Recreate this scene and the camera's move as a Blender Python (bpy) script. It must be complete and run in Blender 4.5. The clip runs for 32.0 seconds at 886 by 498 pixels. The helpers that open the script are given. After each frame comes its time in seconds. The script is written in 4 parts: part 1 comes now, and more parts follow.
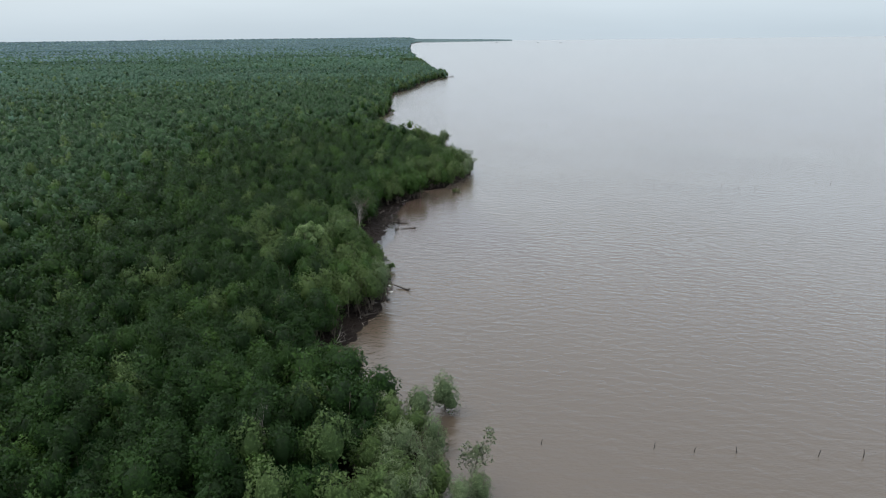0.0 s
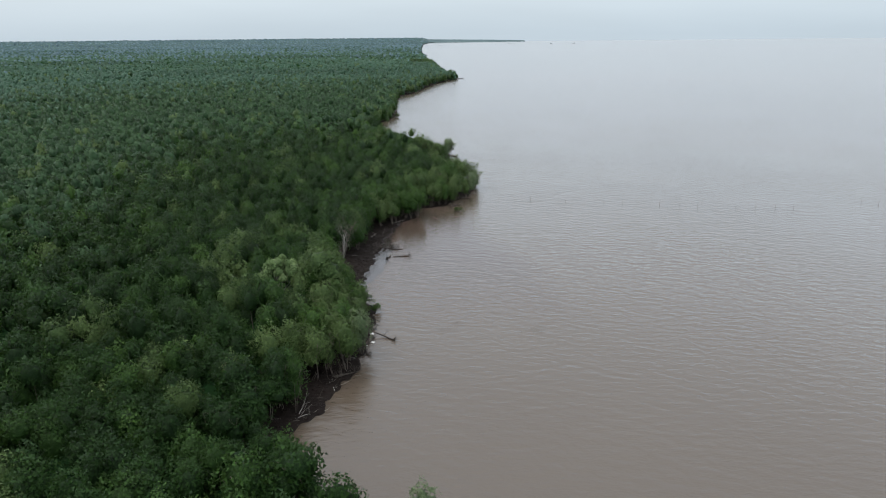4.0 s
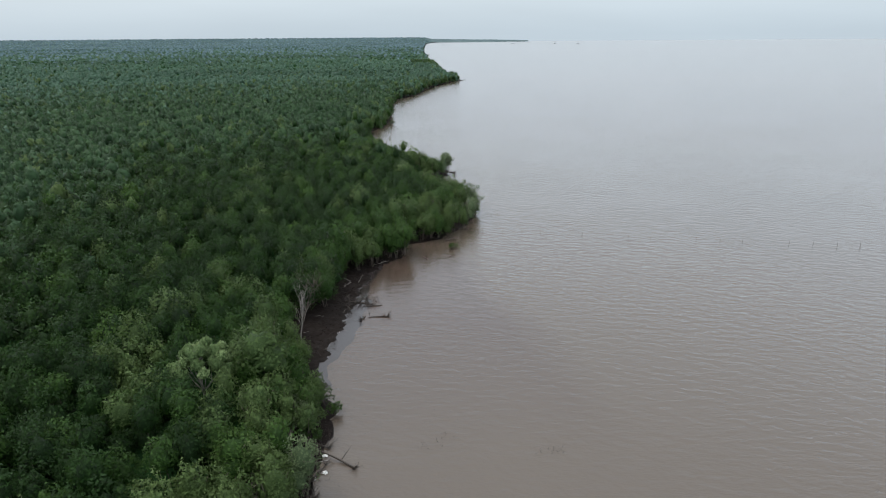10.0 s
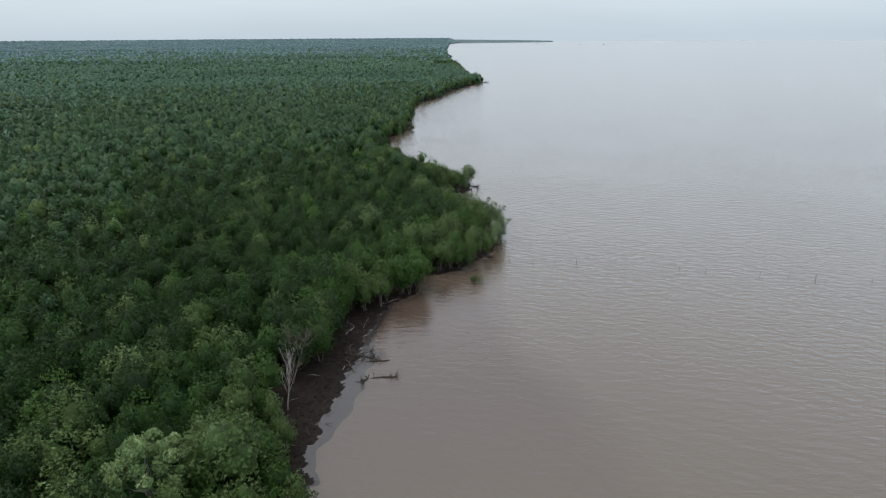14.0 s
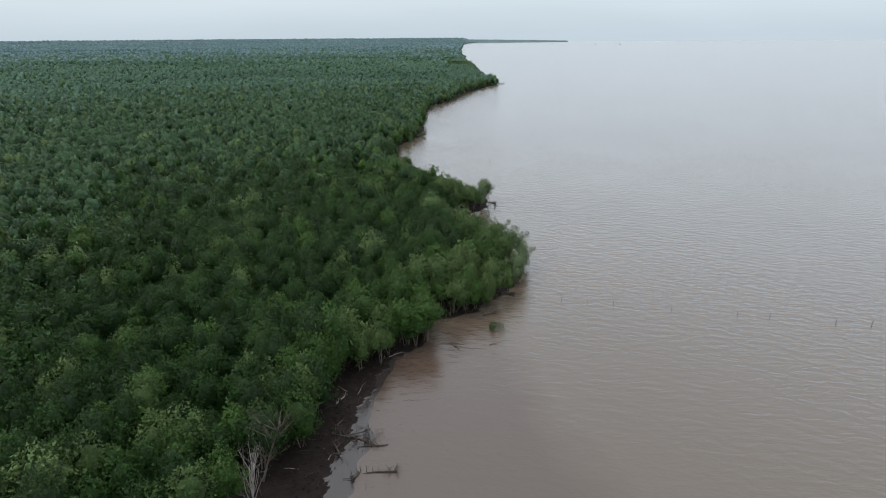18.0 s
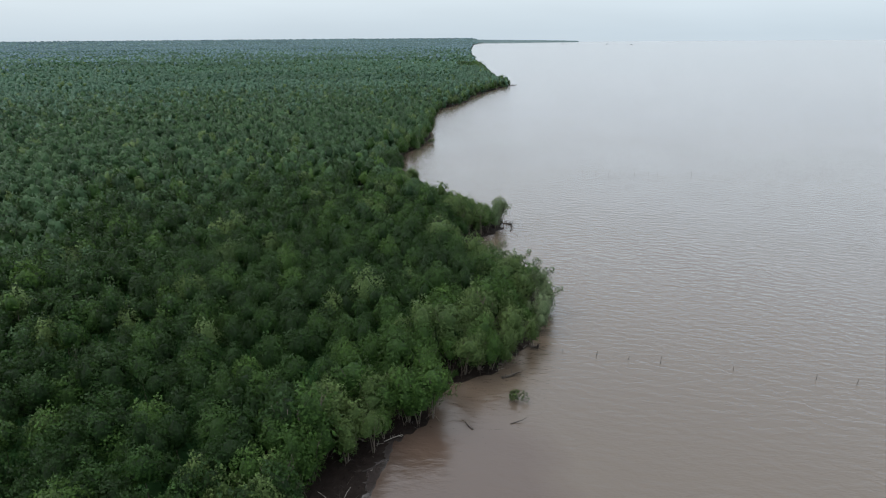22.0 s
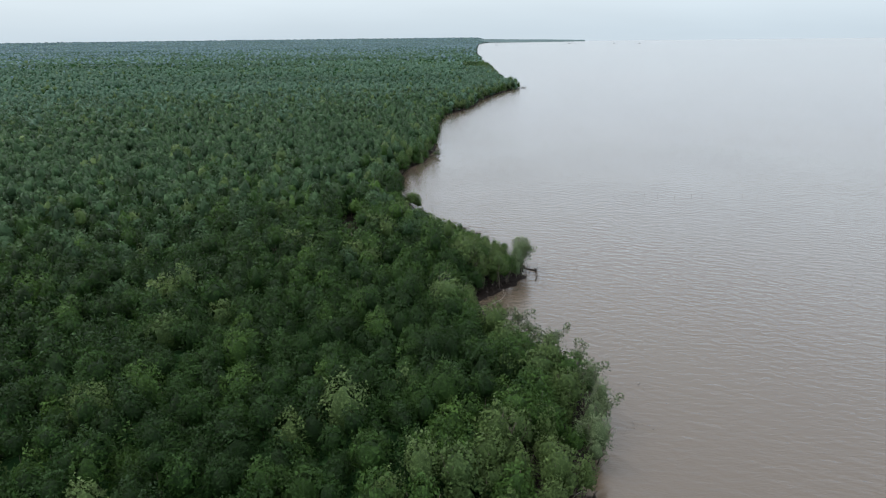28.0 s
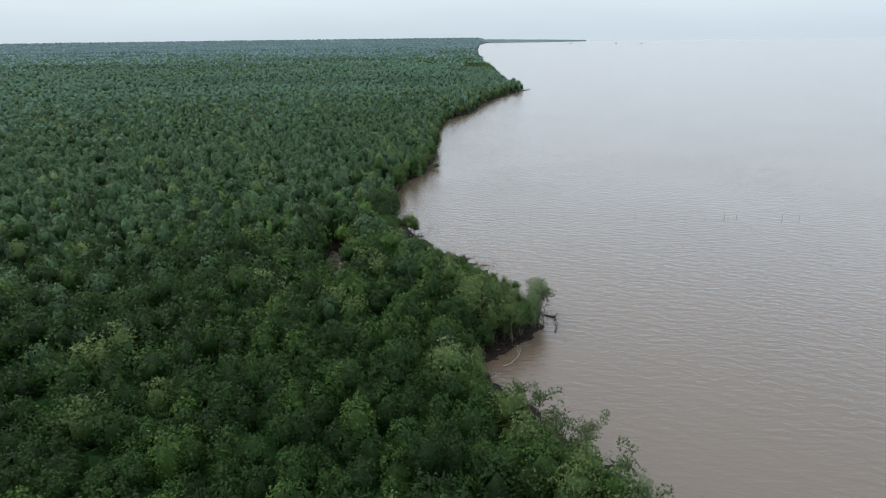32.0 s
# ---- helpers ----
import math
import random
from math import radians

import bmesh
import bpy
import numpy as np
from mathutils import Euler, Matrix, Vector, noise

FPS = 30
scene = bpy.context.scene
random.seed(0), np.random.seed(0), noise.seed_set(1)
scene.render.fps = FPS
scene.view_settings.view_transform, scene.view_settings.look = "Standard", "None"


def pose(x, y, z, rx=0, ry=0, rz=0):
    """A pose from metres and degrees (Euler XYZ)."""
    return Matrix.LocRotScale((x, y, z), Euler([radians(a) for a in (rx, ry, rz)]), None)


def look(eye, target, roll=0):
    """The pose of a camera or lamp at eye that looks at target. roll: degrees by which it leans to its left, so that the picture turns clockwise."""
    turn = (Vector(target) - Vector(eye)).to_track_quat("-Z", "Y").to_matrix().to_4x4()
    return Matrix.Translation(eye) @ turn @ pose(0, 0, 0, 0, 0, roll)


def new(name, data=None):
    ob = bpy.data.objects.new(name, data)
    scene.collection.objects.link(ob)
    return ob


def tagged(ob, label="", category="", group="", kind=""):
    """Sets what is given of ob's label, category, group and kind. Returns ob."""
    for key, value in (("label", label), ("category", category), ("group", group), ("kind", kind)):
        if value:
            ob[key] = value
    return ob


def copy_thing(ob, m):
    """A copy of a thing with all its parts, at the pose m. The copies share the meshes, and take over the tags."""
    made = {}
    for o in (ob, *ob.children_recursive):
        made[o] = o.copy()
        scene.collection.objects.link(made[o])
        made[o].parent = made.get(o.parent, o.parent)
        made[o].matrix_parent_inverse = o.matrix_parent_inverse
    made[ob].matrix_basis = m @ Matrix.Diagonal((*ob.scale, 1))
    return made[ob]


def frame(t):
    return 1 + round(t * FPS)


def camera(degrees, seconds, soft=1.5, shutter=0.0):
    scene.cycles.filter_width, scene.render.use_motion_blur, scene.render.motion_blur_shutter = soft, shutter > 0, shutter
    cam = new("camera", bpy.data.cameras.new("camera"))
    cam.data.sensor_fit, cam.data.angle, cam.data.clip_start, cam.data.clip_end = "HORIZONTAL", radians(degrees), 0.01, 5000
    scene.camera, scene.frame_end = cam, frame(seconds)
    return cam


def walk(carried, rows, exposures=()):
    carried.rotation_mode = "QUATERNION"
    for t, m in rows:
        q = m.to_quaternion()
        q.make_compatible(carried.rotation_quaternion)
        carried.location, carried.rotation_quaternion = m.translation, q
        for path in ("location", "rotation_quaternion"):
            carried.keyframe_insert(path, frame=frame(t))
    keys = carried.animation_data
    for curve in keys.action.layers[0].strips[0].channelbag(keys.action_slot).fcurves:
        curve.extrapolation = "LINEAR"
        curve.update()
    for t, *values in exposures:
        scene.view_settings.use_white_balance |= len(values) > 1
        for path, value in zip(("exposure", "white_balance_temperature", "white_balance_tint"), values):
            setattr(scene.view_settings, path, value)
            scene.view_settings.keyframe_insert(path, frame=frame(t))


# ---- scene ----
# seconds, x, y, z, heading (clockwise from +y), tilt below level, roll
PATH = [
    (0, -0.00, 0.00, 49.79, 3.279, 19.105, -0.610),
    (1, 1.14, 5.44, 49.83, 2.901, 19.090, -0.592),
    (2, 2.27, 10.83, 49.87, 2.571, 19.081, -0.570),
    (3, 3.37, 16.20, 49.89, 2.328, 19.071, -0.540),
    (4, 4.45, 21.66, 49.92, 2.206, 19.061, -0.498),
    (5, 5.44, 27.19, 49.94, 2.176, 19.052, -0.452),
    (6, 6.30, 32.77, 49.96, 2.207, 19.046, -0.412),
    (7, 6.97, 38.40, 49.99, 2.271, 19.044, -0.387),
    (8, 7.50, 44.02, 50.01, 2.305, 19.055, -0.373),
    (9, 7.96, 49.60, 50.03, 2.312, 19.067, -0.365),
    (10, 8.31, 55.10, 50.04, 1.957, 19.088, -0.359),
    (11, 8.58, 60.55, 50.04, 1.377, 19.079, -0.355),
    (12, 8.81, 65.98, 50.05, 0.843, 19.056, -0.354),
    (13, 8.99, 71.42, 50.05, 0.358, 19.042, -0.353),
    (14, 9.11, 76.94, 50.05, -0.103, 19.032, -0.352),
    (15, 9.15, 82.51, 50.06, -0.538, 19.029, -0.351),
    (16, 9.12, 88.09, 50.07, -0.912, 19.030, -0.352),
    (17, 9.06, 93.66, 50.07, -1.194, 19.033, -0.355),
    (18, 8.96, 99.18, 50.06, -1.350, 19.037, -0.361),
    (19, 8.84, 104.78, 50.05, -1.573, 19.025, -0.367),
    (20, 8.67, 110.38, 50.03, -1.862, 19.009, -0.373),
    (21, 8.47, 116.04, 50.01, -2.103, 19.007, -0.383),
    (22, 8.26, 121.81, 50.00, -2.192, 19.012, -0.402),
    (23, 8.02, 127.70, 50.00, -2.304, 19.024, -0.427),
    (24, 7.74, 133.68, 50.00, -2.402, 19.035, -0.461),
    (25, 7.44, 139.72, 50.01, -2.517, 19.041, -0.500),
    (26, 7.12, 145.78, 50.03, -2.592, 19.041, -0.544),
    (27, 6.79, 151.80, 50.04, -2.664, 19.041, -0.587),
    (28, 6.46, 157.80, 50.04, -2.710, 19.042, -0.626),
    (29, 6.15, 163.74, 50.03, -2.708, 19.047, -0.652),
    (30, 5.86, 169.72, 50.03, -2.748, 19.047, -0.669),
    (31, 5.63, 175.83, 50.03, -2.731, 19.038, -0.677),
    (32, 5.40, 182.02, 50.05, -2.762, 19.027, -0.680),
]


def flight(x, y, z, heading, tilt, roll):
    h, p = radians(heading), radians(tilt)
    way = Vector((math.sin(h) * math.cos(p), math.cos(h) * math.cos(p), -math.sin(p)))
    return look((x, y, z), Vector((x, y, z)) + way * 100, roll)


cam = camera(71.05, 32.0, soft=1.0)
walk(cam, [(r[0], flight(*r[1:])) for r in PATH], [(0, -0.02), (13, -0.06), (19, 0.0), (28, 0.09), (32, 0.09)])

# ---- light: an overcast sky, brightest overhead ----
world = bpy.data.worlds.new("overcast_sky")
scene.world = world
world.use_nodes = True
nt = world.node_tree
nt.nodes.clear()
w_out = nt.nodes.new("ShaderNodeOutputWorld")
w_bg = nt.nodes.new("ShaderNodeBackground")
w_sky = nt.nodes.new("ShaderNodeTexSky")
w_sky.sky_type = "NISHITA"
w_sky.sun_disc = False
w_sky.sun_elevation = radians(55)
w_sky.sun_rotation = radians(-72)
w_sky.dust_density = 4.0
w_co = nt.nodes.new("ShaderNodeTexCoord")
w_sep = nt.nodes.new("ShaderNodeSeparateXYZ")
w_ramp = nt.nodes.new("ShaderNodeValToRGB")
w_mul = nt.nodes.new("ShaderNodeVectorMath")
w_mul.operation = "SCALE"
w_mul.inputs["Scale"].default_value = 0.02
w_cloud = nt.nodes.new("ShaderNodeTexNoise")
w_cloud.inputs["Scale"].default_value = 2.2
w_cloud.inputs["Detail"].default_value = 4.0
w_map = nt.nodes.new("ShaderNodeMapping")
w_map.inputs["Scale"].default_value = (1, 1, 7)
w_cr = nt.nodes.new("ShaderNodeMapRange")
w_cr.inputs["To Min"].default_value = 0.9
w_cr.inputs["To Max"].default_value = 1.1
w_cm = nt.nodes.new("ShaderNodeVectorMath")
w_cm.operation = "SCALE"
w_add = nt.nodes.new("ShaderNodeVectorMath")
w_add.operation = "ADD"
ramp = w_ramp.color_ramp
ramp.elements[0].position, ramp.elements[0].color = 0.0, (0.565, 0.665, 0.745, 1)
ramp.elements[1].position, ramp.elements[1].color = 1.0, (2.45, 2.52, 2.58, 1)
for at, c in ((0.05, (0.635, 0.735, 0.81, 1)), (0.17, (1.23, 1.40, 1.59, 1)), (0.42, (1.08, 1.19, 1.31, 1)), (0.68, (1.20, 1.28, 1.36, 1))):
    e = ramp.elements.new(at)
    e.color = c
lk = nt.links.new
lk(w_co.outputs["Generated"], w_sep.inputs[0])
lk(w_sep.outputs["Z"], w_ramp.inputs[0])
lk(w_co.outputs["Generated"], w_map.inputs[0])
lk(w_map.outputs[0], w_cloud.inputs["Vector"])
lk(w_cloud.outputs["Fac"], w_cr.inputs["Value"])
lk(w_ramp.outputs["Color"], w_cm.inputs[0])
lk(w_cr.outputs["Result"], w_cm.inputs["Scale"])
lk(w_sky.outputs["Color"], w_mul.inputs[0])
lk(w_mul.outputs[0], w_add.inputs[0])
lk(w_cm.outputs[0], w_add.inputs[1])
lk(w_add.outputs[0], w_bg.inputs["Color"])
w_bg.inputs["Strength"].default_value = 1.0
lk(w_bg.outputs[0], w_out.inputs["Surface"])

sun_data = bpy.data.lights.new("sun", "SUN")
sun_data.energy, sun_data.angle, sun_data.color = 1.3, radians(24), (1.0, 0.96, 0.9)
sun = new("sun", sun_data)
sun.rotation_euler = (radians(-36), 0, radians(72))


# ---- materials ----
class Nodes:
    """A small helper round one material's node tree."""

    def __init__(self, name):
        self.mat = bpy.data.materials.new(name)
        self.mat.use_nodes = True
        self.tree = self.mat.node_tree
        self.bsdf = self.tree.nodes["Principled BSDF"]

    def add(self, kind, **values):
        node = self.tree.nodes.new(kind)
        for key, value in values.items():
            node.inputs[key.replace("_", " ")].default_value = value
        return node

    def link(self, a, b):
        self.tree.links.new(a, b)

    def where(self):
        return self.add("ShaderNodeNewGeometry").outputs["Position"]

    def noise(self, scale, detail=3.0, rough=0.55, stretch=None, turn=0.0):
        n = self.add("ShaderNodeTexNoise", Scale=scale, Detail=detail, Roughness=rough)
        v = self.where()
        if stretch:
            m = self.add("ShaderNodeMapping")
            m.inputs["Scale"].default_value = stretch
            m.inputs["Rotation"].default_value = (0, 0, radians(turn))
            self.link(v, m.inputs[0])
            v = m.outputs[0]
        self.link(v, n.inputs["Vector"])
        return n.outputs["Fac"]

    def ramp(self, fac, stops):
        r = self.add("ShaderNodeValToRGB")
        e = r.color_ramp.elements
        e[0].position, e[0].color = stops[0][0], (*stops[0][1], 1)
        e[1].position, e[1].color = stops[-1][0], (*stops[-1][1], 1)
        for at, c in stops[1:-1]:
            e.new(at).color = (*c, 1)
        self.link(fac, r.inputs[0])
        return r.outputs["Color"]

    def mix(self, fac, a, b, how="MIX"):
        m = self.add("ShaderNodeMix")
        m.data_type, m.blend_type = "RGBA", how
        if isinstance(fac, float):
            m.inputs[0].default_value = fac
        else:
            self.link(fac, m.inputs[0])
        for value, socket in ((a, m.inputs[6]), (b, m.inputs[7])):
            if isinstance(value, tuple):
                socket.default_value = (*value, 1)
            else:
                self.link(value, socket)
        return m.outputs[2]

    def math(self, how, a, b=0.0):
        m = self.add("ShaderNodeMath")
        m.operation = how
        for value, socket in ((a, m.inputs[0]), (b, m.inputs[1])):
            if isinstance(value, (int, float)):
                socket.default_value = value
            else:
                self.link(value, socket)
        return m.outputs[0]

    def bump(self, height, strength, distance):
        b = self.add("ShaderNodeBump", Strength=strength, Distance=distance)
        self.link(height, b.inputs["Height"])
        self.link(b.outputs[0], self.bsdf.inputs["Normal"])


def leaf_material(name, dark, mid, light):
    """Leathery leaves. Each spray is shaded partly by the form of the crown it sits on; crowns drift in tone."""
    m = Nodes(name)
    geo = m.add("ShaderNodeNewGeometry")
    info = m.add("ShaderNodeObjectInfo")
    # each crown's random tone; crown bodies also carry painted inner shade
    own = m.add("ShaderNodeAttribute")
    own.attribute_name = "tone_and_shade"
    leafy = m.noise(3.2, 4.0, 0.75)
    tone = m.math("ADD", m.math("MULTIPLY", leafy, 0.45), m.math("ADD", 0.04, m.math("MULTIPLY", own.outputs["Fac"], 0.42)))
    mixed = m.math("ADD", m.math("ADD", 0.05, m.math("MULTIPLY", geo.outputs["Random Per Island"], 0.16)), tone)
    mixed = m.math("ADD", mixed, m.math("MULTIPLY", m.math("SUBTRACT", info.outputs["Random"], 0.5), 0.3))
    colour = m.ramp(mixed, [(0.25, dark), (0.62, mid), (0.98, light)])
    wide = m.noise(0.013, 2.0)
    colour = m.mix(m.math("MULTIPLY", wide, 0.3), colour, (mid[0] * 1.2, mid[1] * 0.98, mid[2] * 1.1))
    m.link(colour, m.bsdf.inputs["Base Color"])
    m.bsdf.inputs["Roughness"].default_value = 0.55
    m.bsdf.inputs["Specular IOR Level"].default_value = 0.14
    form = m.add("ShaderNodeAttribute")
    form.attribute_name = "crown_form"
    turn = m.add("ShaderNodeVectorTransform")
    turn.vector_type, turn.convert_from, turn.convert_to = "NORMAL", "OBJECT", "WORLD"
    m.link(form.outputs["Vector"], turn.inputs[0])
    blend = m.add("ShaderNodeMix")
    blend.data_type = "VECTOR"
    blend.inputs[0].default_value = 0.78
    m.link(geo.outputs["Normal"], blend.inputs[4])
    m.link(turn.outputs[0], blend.inputs[5])
    norm = m.add("ShaderNodeVectorMath")
    norm.operation = "NORMALIZE"
    m.link(blend.outputs[1], norm.inputs[0])
    relief = m.add("ShaderNodeBump", Strength=0.8, Distance=0.22)
    m.link(leafy, relief.inputs["Height"])
    m.link(norm.outputs[0], relief.inputs["Normal"])
    m.link(relief.outputs[0], m.bsdf.inputs["Normal"])
    trans = m.add("ShaderNodeBsdfTranslucent")
    m.link(m.mix(0.4, colour, (0.08, 0.12, 0.02)), trans.inputs["Color"])
    mix = m.add("ShaderNodeMixShader", Fac=0.16)
    out = m.tree.nodes["Material Output"]
    m.link(m.bsdf.outputs[0], mix.inputs[1])
    m.link(trans.outputs[0], mix.inputs[2])
    m.link(mix.outputs[0], out.inputs["Surface"])
    return m.mat


LEAF_DARK = leaf_material("dark_mangrove_leaves", (0.0047, 0.0171, 0.0032), (0.0124, 0.0391, 0.0064), (0.0312, 0.0774, 0.0133))
LEAF_MID = leaf_material("mid_mangrove_leaves", (0.0133, 0.0379, 0.0067), (0.0314, 0.0759, 0.0129), (0.0666, 0.1272, 0.0237))
LEAF_PALE = leaf_material("pale_shore_leaves", (0.0318, 0.0621, 0.0158), (0.0644, 0.1079, 0.0306), (0.1098, 0.1643, 0.0556))
LEAF_SAGE = leaf_material("sage_green_leaves", (0.0296, 0.0625, 0.0166), (0.0632, 0.1080, 0.0322), (0.1127, 0.1695, 0.0624))
# aerial haze is painted into these three leaf colours, paler and bluer
LEAF_HAZE_FAR = leaf_material("haze_tinted_far_leaves", (0.0198, 0.0524, 0.0309), (0.0554, 0.1159, 0.0717), (0.1135, 0.1946, 0.1263))
LEAF_HAZE_MID = leaf_material("half_haze_tinted_leaves", (0.0116, 0.0319, 0.0116), (0.0323, 0.0748, 0.0302), (0.0732, 0.1342, 0.0535))
LEAF_HAZE_DISTANT = leaf_material("haze_tinted_distant_leaves", (0.0491, 0.0933, 0.0970), (0.1114, 0.1806, 0.2068), (0.1803, 0.2646, 0.3165))
LEAF_GREY = leaf_material("grey_flowering_leaves", (0.0505, 0.0875, 0.0373), (0.1181, 0.1691, 0.0806), (0.2228, 0.2720, 0.1638))

LEAF_FLOWER = leaf_material("flowering_tree_leaves", (0.0395, 0.0811, 0.0243), (0.1283, 0.2029, 0.0747), (0.2961, 0.3999, 0.1818))


def bark_material(name, a, b):
    m = Nodes(name)
    n = m.noise(3.0, 5.0, 0.6, (1, 1, 0.25))
    m.link(m.ramp(n, [(0.3, a), (0.7, b)]), m.bsdf.inputs["Base Color"])
    m.bsdf.inputs["Roughness"].default_value = 0.85
    m.bump(n, 0.5, 0.03)
    return m.mat


BARK = bark_material("grey_brown_bark", (0.050, 0.040, 0.031), (0.135, 0.112, 0.09))
BARK_PALE = bark_material("bleached_dead_wood", (0.15, 0.135, 0.12), (0.31, 0.29, 0.265))
WOOD_WET = bark_material("wet_driftwood", (0.018, 0.014, 0.011), (0.06, 0.047, 0.037))
TWIG_DRY = bark_material("dry_brown_twigs", (0.052, 0.040, 0.031), (0.125, 0.10, 0.078))

m = Nodes("tidal_mud")
fine, broad = m.noise(1.6, 6.0, 0.65), m.noise(0.12, 3.0)
c = m.ramp(fine, [(0.25, (0.004, 0.003, 0.0026)), (0.55, (0.011, 0.008, 0.0068)), (0.85, (0.026, 0.019, 0.016))])
c = m.mix(m.math("MULTIPLY", broad, 0.6), c, (0.013, 0.0095, 0.008))
m.link(c, m.bsdf.inputs["Base Color"])
rough = m.add("ShaderNodeMapRange", From_Min=0.3, From_Max=0.7, To_Min=0.45, To_Max=0.85)
m.link(m.noise(0.7, 3.0), rough.inputs["Value"])
level = m.add("ShaderNodeSeparateXYZ")
m.link(m.where(), level.inputs[0])
wet = m.add("ShaderNodeMapRange", From_Min=0.042, From_Max=0.062, To_Min=1.0, To_Max=0.0)
m.link(level.outputs["Z"], wet.inputs["Value"])
flat_0 = m.add("ShaderNodeMapRange", From_Min=133.0, From_Max=139.0)
flat_1 = m.add("ShaderNodeMapRange", From_Min=185.0, From_Max=191.0, To_Min=1.0, To_Max=0.0)
for k in (flat_0, flat_1):
    m.link(level.outputs["Y"], k.inputs["Value"])
soaked = m.math("MULTIPLY", wet.outputs[0], m.math("MULTIPLY", flat_0.outputs[0], flat_1.outputs[0]))
dry = m.math("SUBTRACT", 1.0, soaked)
m.link(m.math("ADD", 0.13, m.math("MULTIPLY", dry, rough.outputs[0])), m.bsdf.inputs["Roughness"])
m.link(m.math("ADD", 0.08, m.math("MULTIPLY", soaked, 0.5)), m.bsdf.inputs["Specular IOR Level"])
m.link(m.mix(soaked, c, (0.026, 0.021, 0.020)), m.bsdf.inputs["Base Color"])
m.bump(m.math("MULTIPLY", fine, m.math("ADD", 0.12, dry)), 0.8, 0.16)
MUD = m.mat

m = Nodes("silty_sea_water")
silt = m.noise(0.012, 3.0, 0.5, (1.0, 0.45, 1.0), 12)
c = m.ramp(silt, [(0.3, (0.066, 0.050, 0.037)), (0.55, (0.075, 0.058, 0.043)), (0.8, (0.080, 0.064, 0.047))])
streak = m.noise(0.06, 3.0, 0.5, (0.5, 1.6, 1.0), 8)
c = m.mix(m.math("MULTIPLY", streak, 0.3), c, (0.071, 0.056, 0.043))
# a plume of redder silt fills the bay, with a sharp edge seaward
sep = m.add("ShaderNodeSeparateXYZ")
m.link(m.where(), sep.inputs[0])
bend = m.math("MULTIPLY", m.math("SUBTRACT", m.noise(0.05, 3.0), 0.5), 14.0)
u = m.math("ADD", m.math("ADD", sep.outputs["X"], m.math("MULTIPLY", sep.outputs["Y"], 0.25)), bend)
edge = m.add("ShaderNodeMapRange", From_Min=61.0, From_Max=69.0, To_Min=1.0, To_Max=0.0)
m.link(u, edge.inputs["Value"])
v0 = m.add("ShaderNodeMapRange", From_Min=120.0, From_Max=160.0)
v1 = m.add("ShaderNodeMapRange", From_Min=190.0, From_Max=206.0, To_Min=1.0, To_Max=0.0)
for k in (v0, v1):
    m.link(sep.outputs["Y"], k.inputs["Value"])
plume = m.math("MULTIPLY", edge.outputs[0], m.math("MULTIPLY", v0.outputs[0], v1.outputs[0]))
c = m.mix(m.math("MULTIPLY", plume, 0.9), c, (0.054, 0.037, 0.029))
m.link(c, m.bsdf.inputs["Base Color"])
m.bsdf.inputs["Roughness"].default_value = 0.17
m.bsdf.inputs["IOR"].default_value = 1.58
def wave_train(m, length, turn, bend_by):
    """Wind waves, their long backs towards the shore."""
    w = m.add("ShaderNodeTexWave", Scale=0.314 / length, Distortion=bend_by, Detail=3.0, Detail_Scale=1.3, Detail_Roughness=0.6)
    w.wave_type, w.bands_direction, w.wave_profile = "BANDS", "Y", "SIN"
    turned = m.add("ShaderNodeMapping")
    turned.inputs["Rotation"].default_value = (0, 0, radians(turn))
    m.link(m.where(), turned.inputs[0])
    m.link(turned.outputs[0], w.inputs["Vector"])
    return w.outputs["Fac"]


chop = m.noise(0.5, 4.0, 0.6, (0.7, 1.5, 1.0), 28)
ripple = m.noise(1.9, 3.0, 0.6, (0.75, 1.4, 1.0), 15)
gust = m.add("ShaderNodeMapRange", From_Min=0.3, From_Max=0.7, To_Min=0.65, To_Max=1.0)
m.link(m.noise(0.02, 3.0), gust.inputs["Value"])
hgt = m.math("ADD", m.math("MULTIPLY", wave_train(m, 2.6, 31, 11.0), 0.030), m.math("MULTIPLY", wave_train(m, 1.5, 8, 14.0), 0.012))
hgt = m.math("ADD", hgt, m.math("ADD", m.math("MULTIPLY", chop, 0.24), m.math("MULTIPLY", ripple, 0.035)))
calm = m.math("SUBTRACT", 1.0, m.math("MULTIPLY", plume, 0.4))
# the open sea far along the coast lies smoother
open_sea = m.add("ShaderNodeMapRange", From_Min=350.0, From_Max=1800.0, To_Min=1.0, To_Max=0.75)
m.link(sep.outputs["Y"], open_sea.inputs["Value"])
hgt = m.math("MULTIPLY", hgt, m.math("MULTIPLY", m.math("MULTIPLY", gust.outputs[0], open_sea.outputs[0]), calm))
m.bump(hgt, 1.0, 0.8)
WATER = m.mat

def distance_material(name, a, b, scale):
    m = Nodes(name)
    m.link(m.ramp(m.noise(scale, 4.0, 0.7), [(0.3, a), (0.7, b)]), m.bsdf.inputs["Base Color"])
    m.bsdf.inputs["Roughness"].default_value = 0.9
    m.bsdf.inputs["Specular IOR Level"].default_value = 0.0
    return m.mat


# the three horizon colours have distance haze painted in
DISTANCE = distance_material("haze_tinted_coast", (0.050, 0.084, 0.080), (0.078, 0.116, 0.112), 0.01)
DISTANT_WOODS = distance_material("haze_tinted_woods", (0.016, 0.038, 0.026), (0.056, 0.098, 0.072), 0.07)
SPIT = distance_material("haze_tinted_spit", (0.085, 0.120, 0.125), (0.110, 0.150, 0.155), 0.01)
